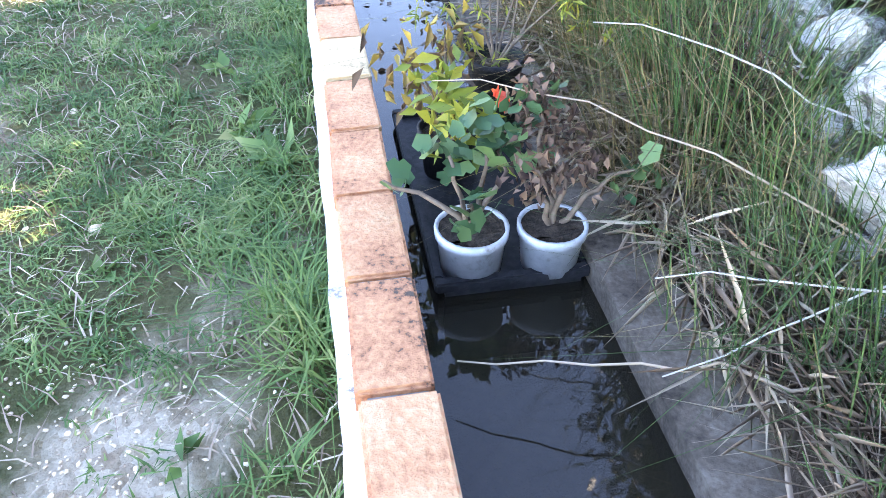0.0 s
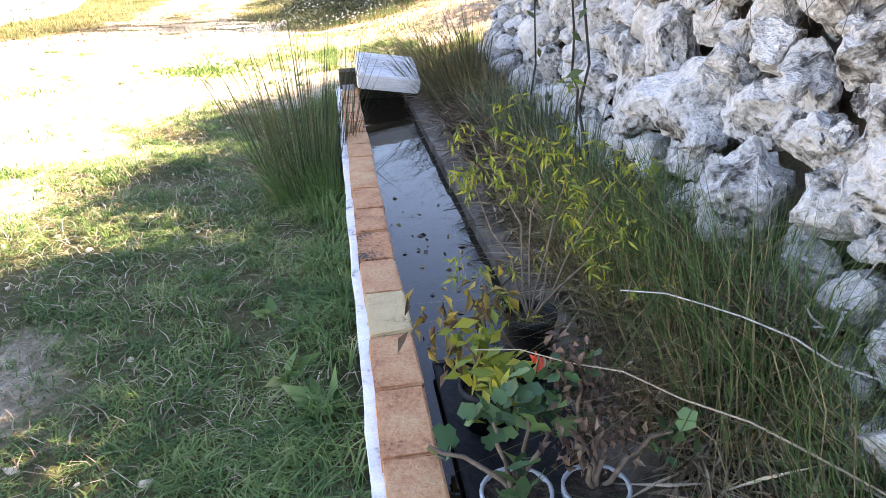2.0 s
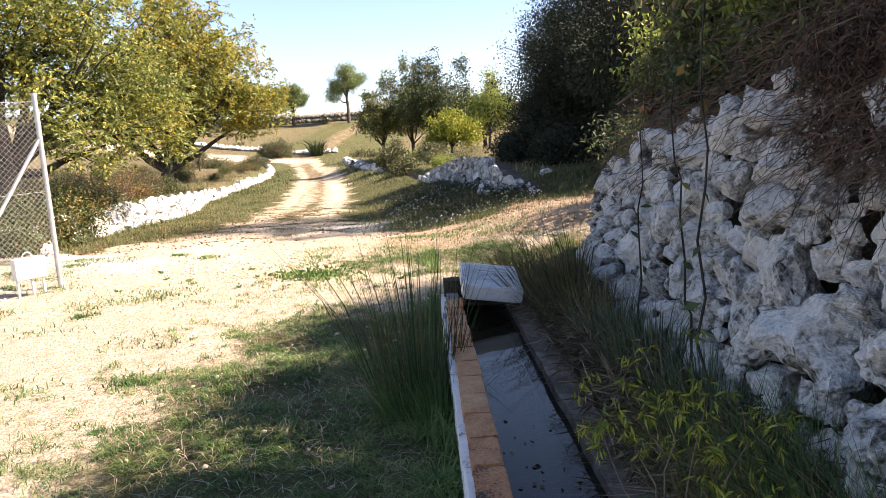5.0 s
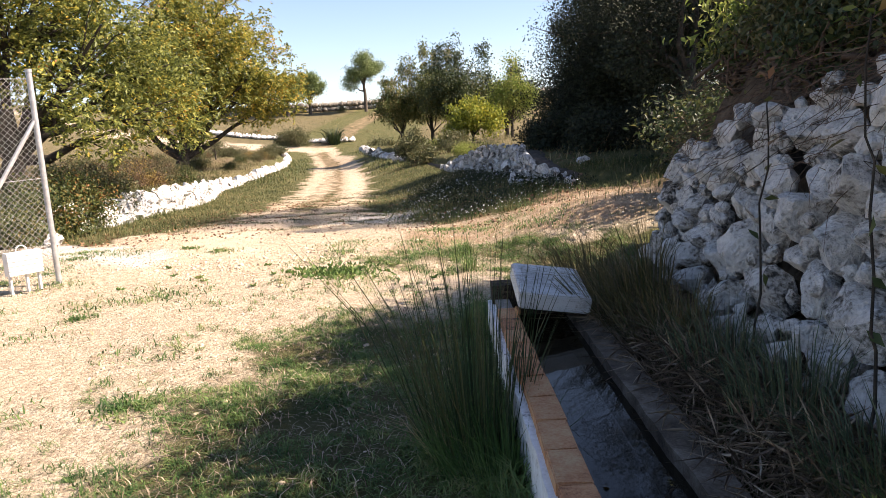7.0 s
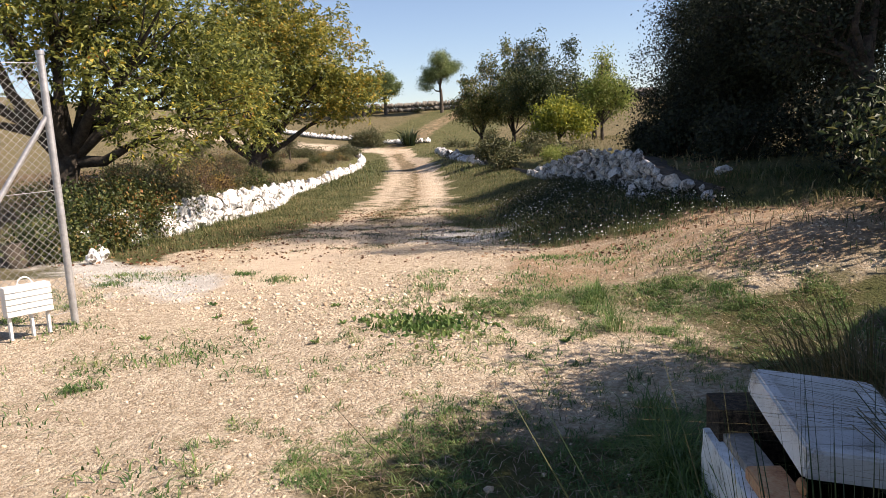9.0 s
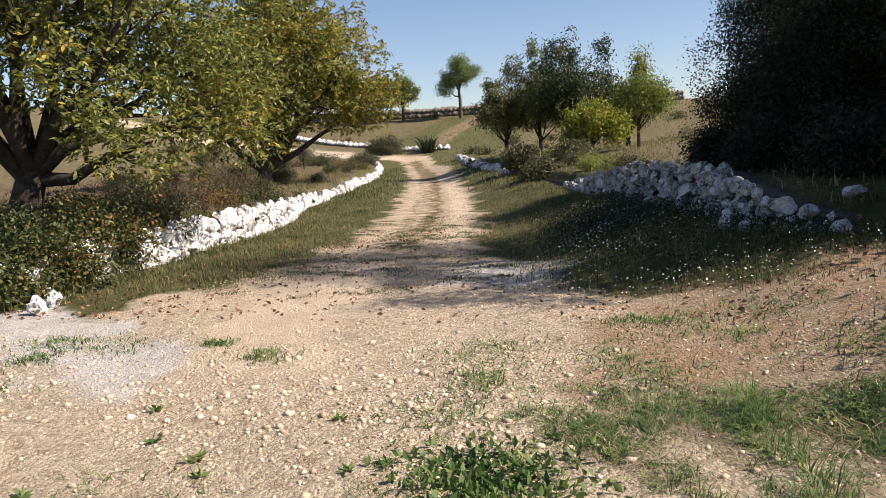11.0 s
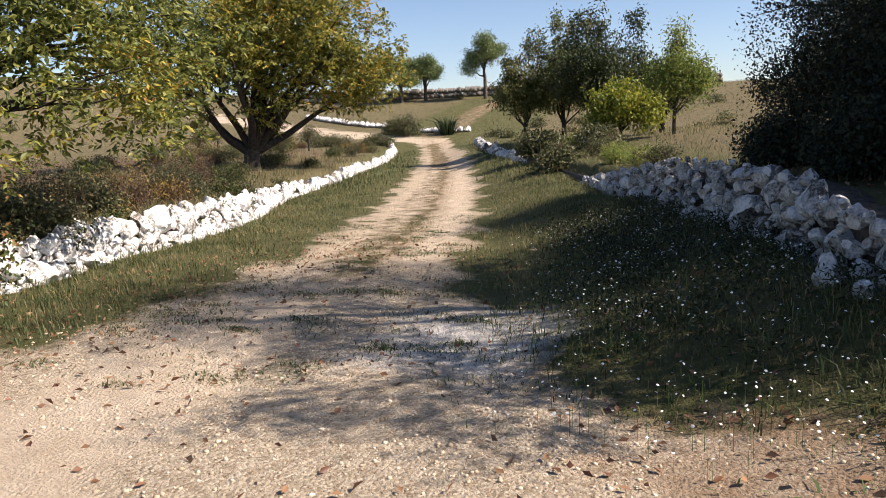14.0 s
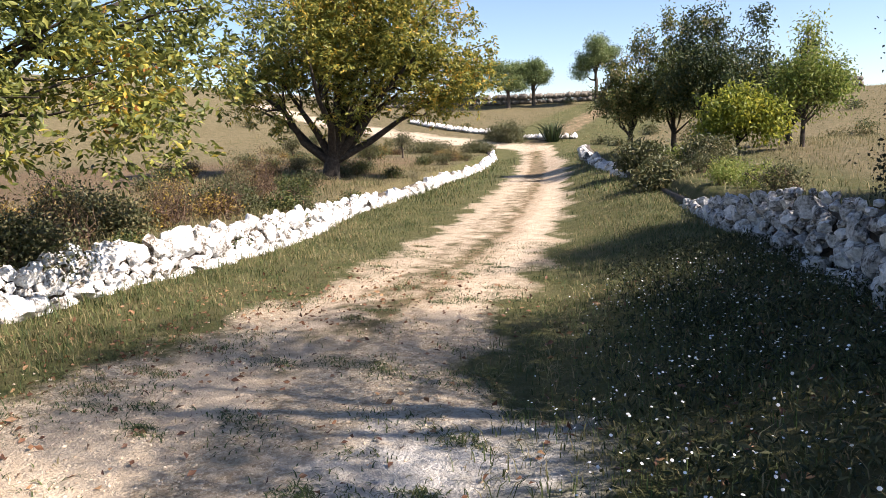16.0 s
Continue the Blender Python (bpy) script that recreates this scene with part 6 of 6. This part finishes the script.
for k in range(46):
    x, y = rnd.uniform(-62, 16), rnd.uniform(52, 94)
    z, r = gz(x, y), rnd.uniform(0.5, 1.3)
    if abs(x - float(lane_x(y))) < 4 or float(zones(np.array(x), np.array(y))["gravel"]) > 0.05:
        continue
    brush("field_shrub", "low dry shrub on the hillside", (x, y, z), [(x, y, z + r * 0.3, r, r, r * 0.5)], 30, 16, 0.22, 0.17, rnd.choice((BUSH_LEAF, BRAMBLE_LEAF, DRY_GRASS)), 0.4, 0.0, 6)
c = (-22.6, 67.4)
clump("agave_clump", "spiky grey-green clump at the bend of the lane", "plant", c, 240, 0.5, 1.6, 0.07, 0.9, RUSH, 0.7)
for x, y, s in ((-23.5, 45.5, 0.8), (-27.5, 41.0, 0.7), (-33, 50, 0.9), (-21.0, 38.5, 0.55)):
    z = gz(x, y)
    tree("olive_sapling", "small grey-green olive tree in the field", (x, y, z), 0.6 * s, 0.05, [(x, y, z + 1.3 * s, 0.9 * s, 0.9 * s, 0.7 * s)], 60, 26, 0.16, 0.1, BUSH_LEAF, BARK, 0.3, 0.2, 5, 0.2)


def far_wall(name, label, pts, height, size, mat):
    """A low far wall of joined stones."""
    pile = Pile()
    unit = LEFT_ROCKS[0]
    co = np.empty(len(unit.vertices) * 3)
    unit.vertices.foreach_get("co", co)
    co = co.reshape(-1, 3)
    idx = np.empty(len(unit.loops), dtype=np.int32)
    unit.loops.foreach_get("vertex_index", idx)
    for (xa, ya), (xb, yb) in zip(pts, pts[1:]):
        n = max(2, int(math.hypot(xb - xa, yb - ya) / (size * 0.6)))
        for k in range(n):
            for lv in range(max(1, round(height / size))):
                x, y = xa + (xb - xa) * k / n + rng.normal(0, 0.08), ya + (yb - ya) * k / n + rng.normal(0, 0.08)
                s = size * rng.uniform(0.7, 1.05)
                v = co * [s, s, s * 0.85] + [x, y, gz(x, y) + size * (lv + 0.4)]
                pile.add(v, idx.reshape(-1, 3))
    return tagged(pile.make(name, mat), label, "stone wall", kind="structure")


far_wall("wall_bend", "low whitewashed wall beyond the bend", [(-40, 74.5), (-34, 71.6), (-28.2, 70.0)], 0.6, 0.4, WHITEWASH)
far_wall("wall_bend_end", "low whitewashed wall beside the round bush", [(-25.2, 68.2), (-23.0, 68.2), (-21.0, 69.0)], 0.5, 0.4, WHITEWASH)
far_wall("wall_ridge", "long grey dry-stone wall along the ridge", [(-50, 86), (-38, 91), (-26, 95), (-15, 97), (0, 99)], 1.1, 0.55, RIDGE_STONE)
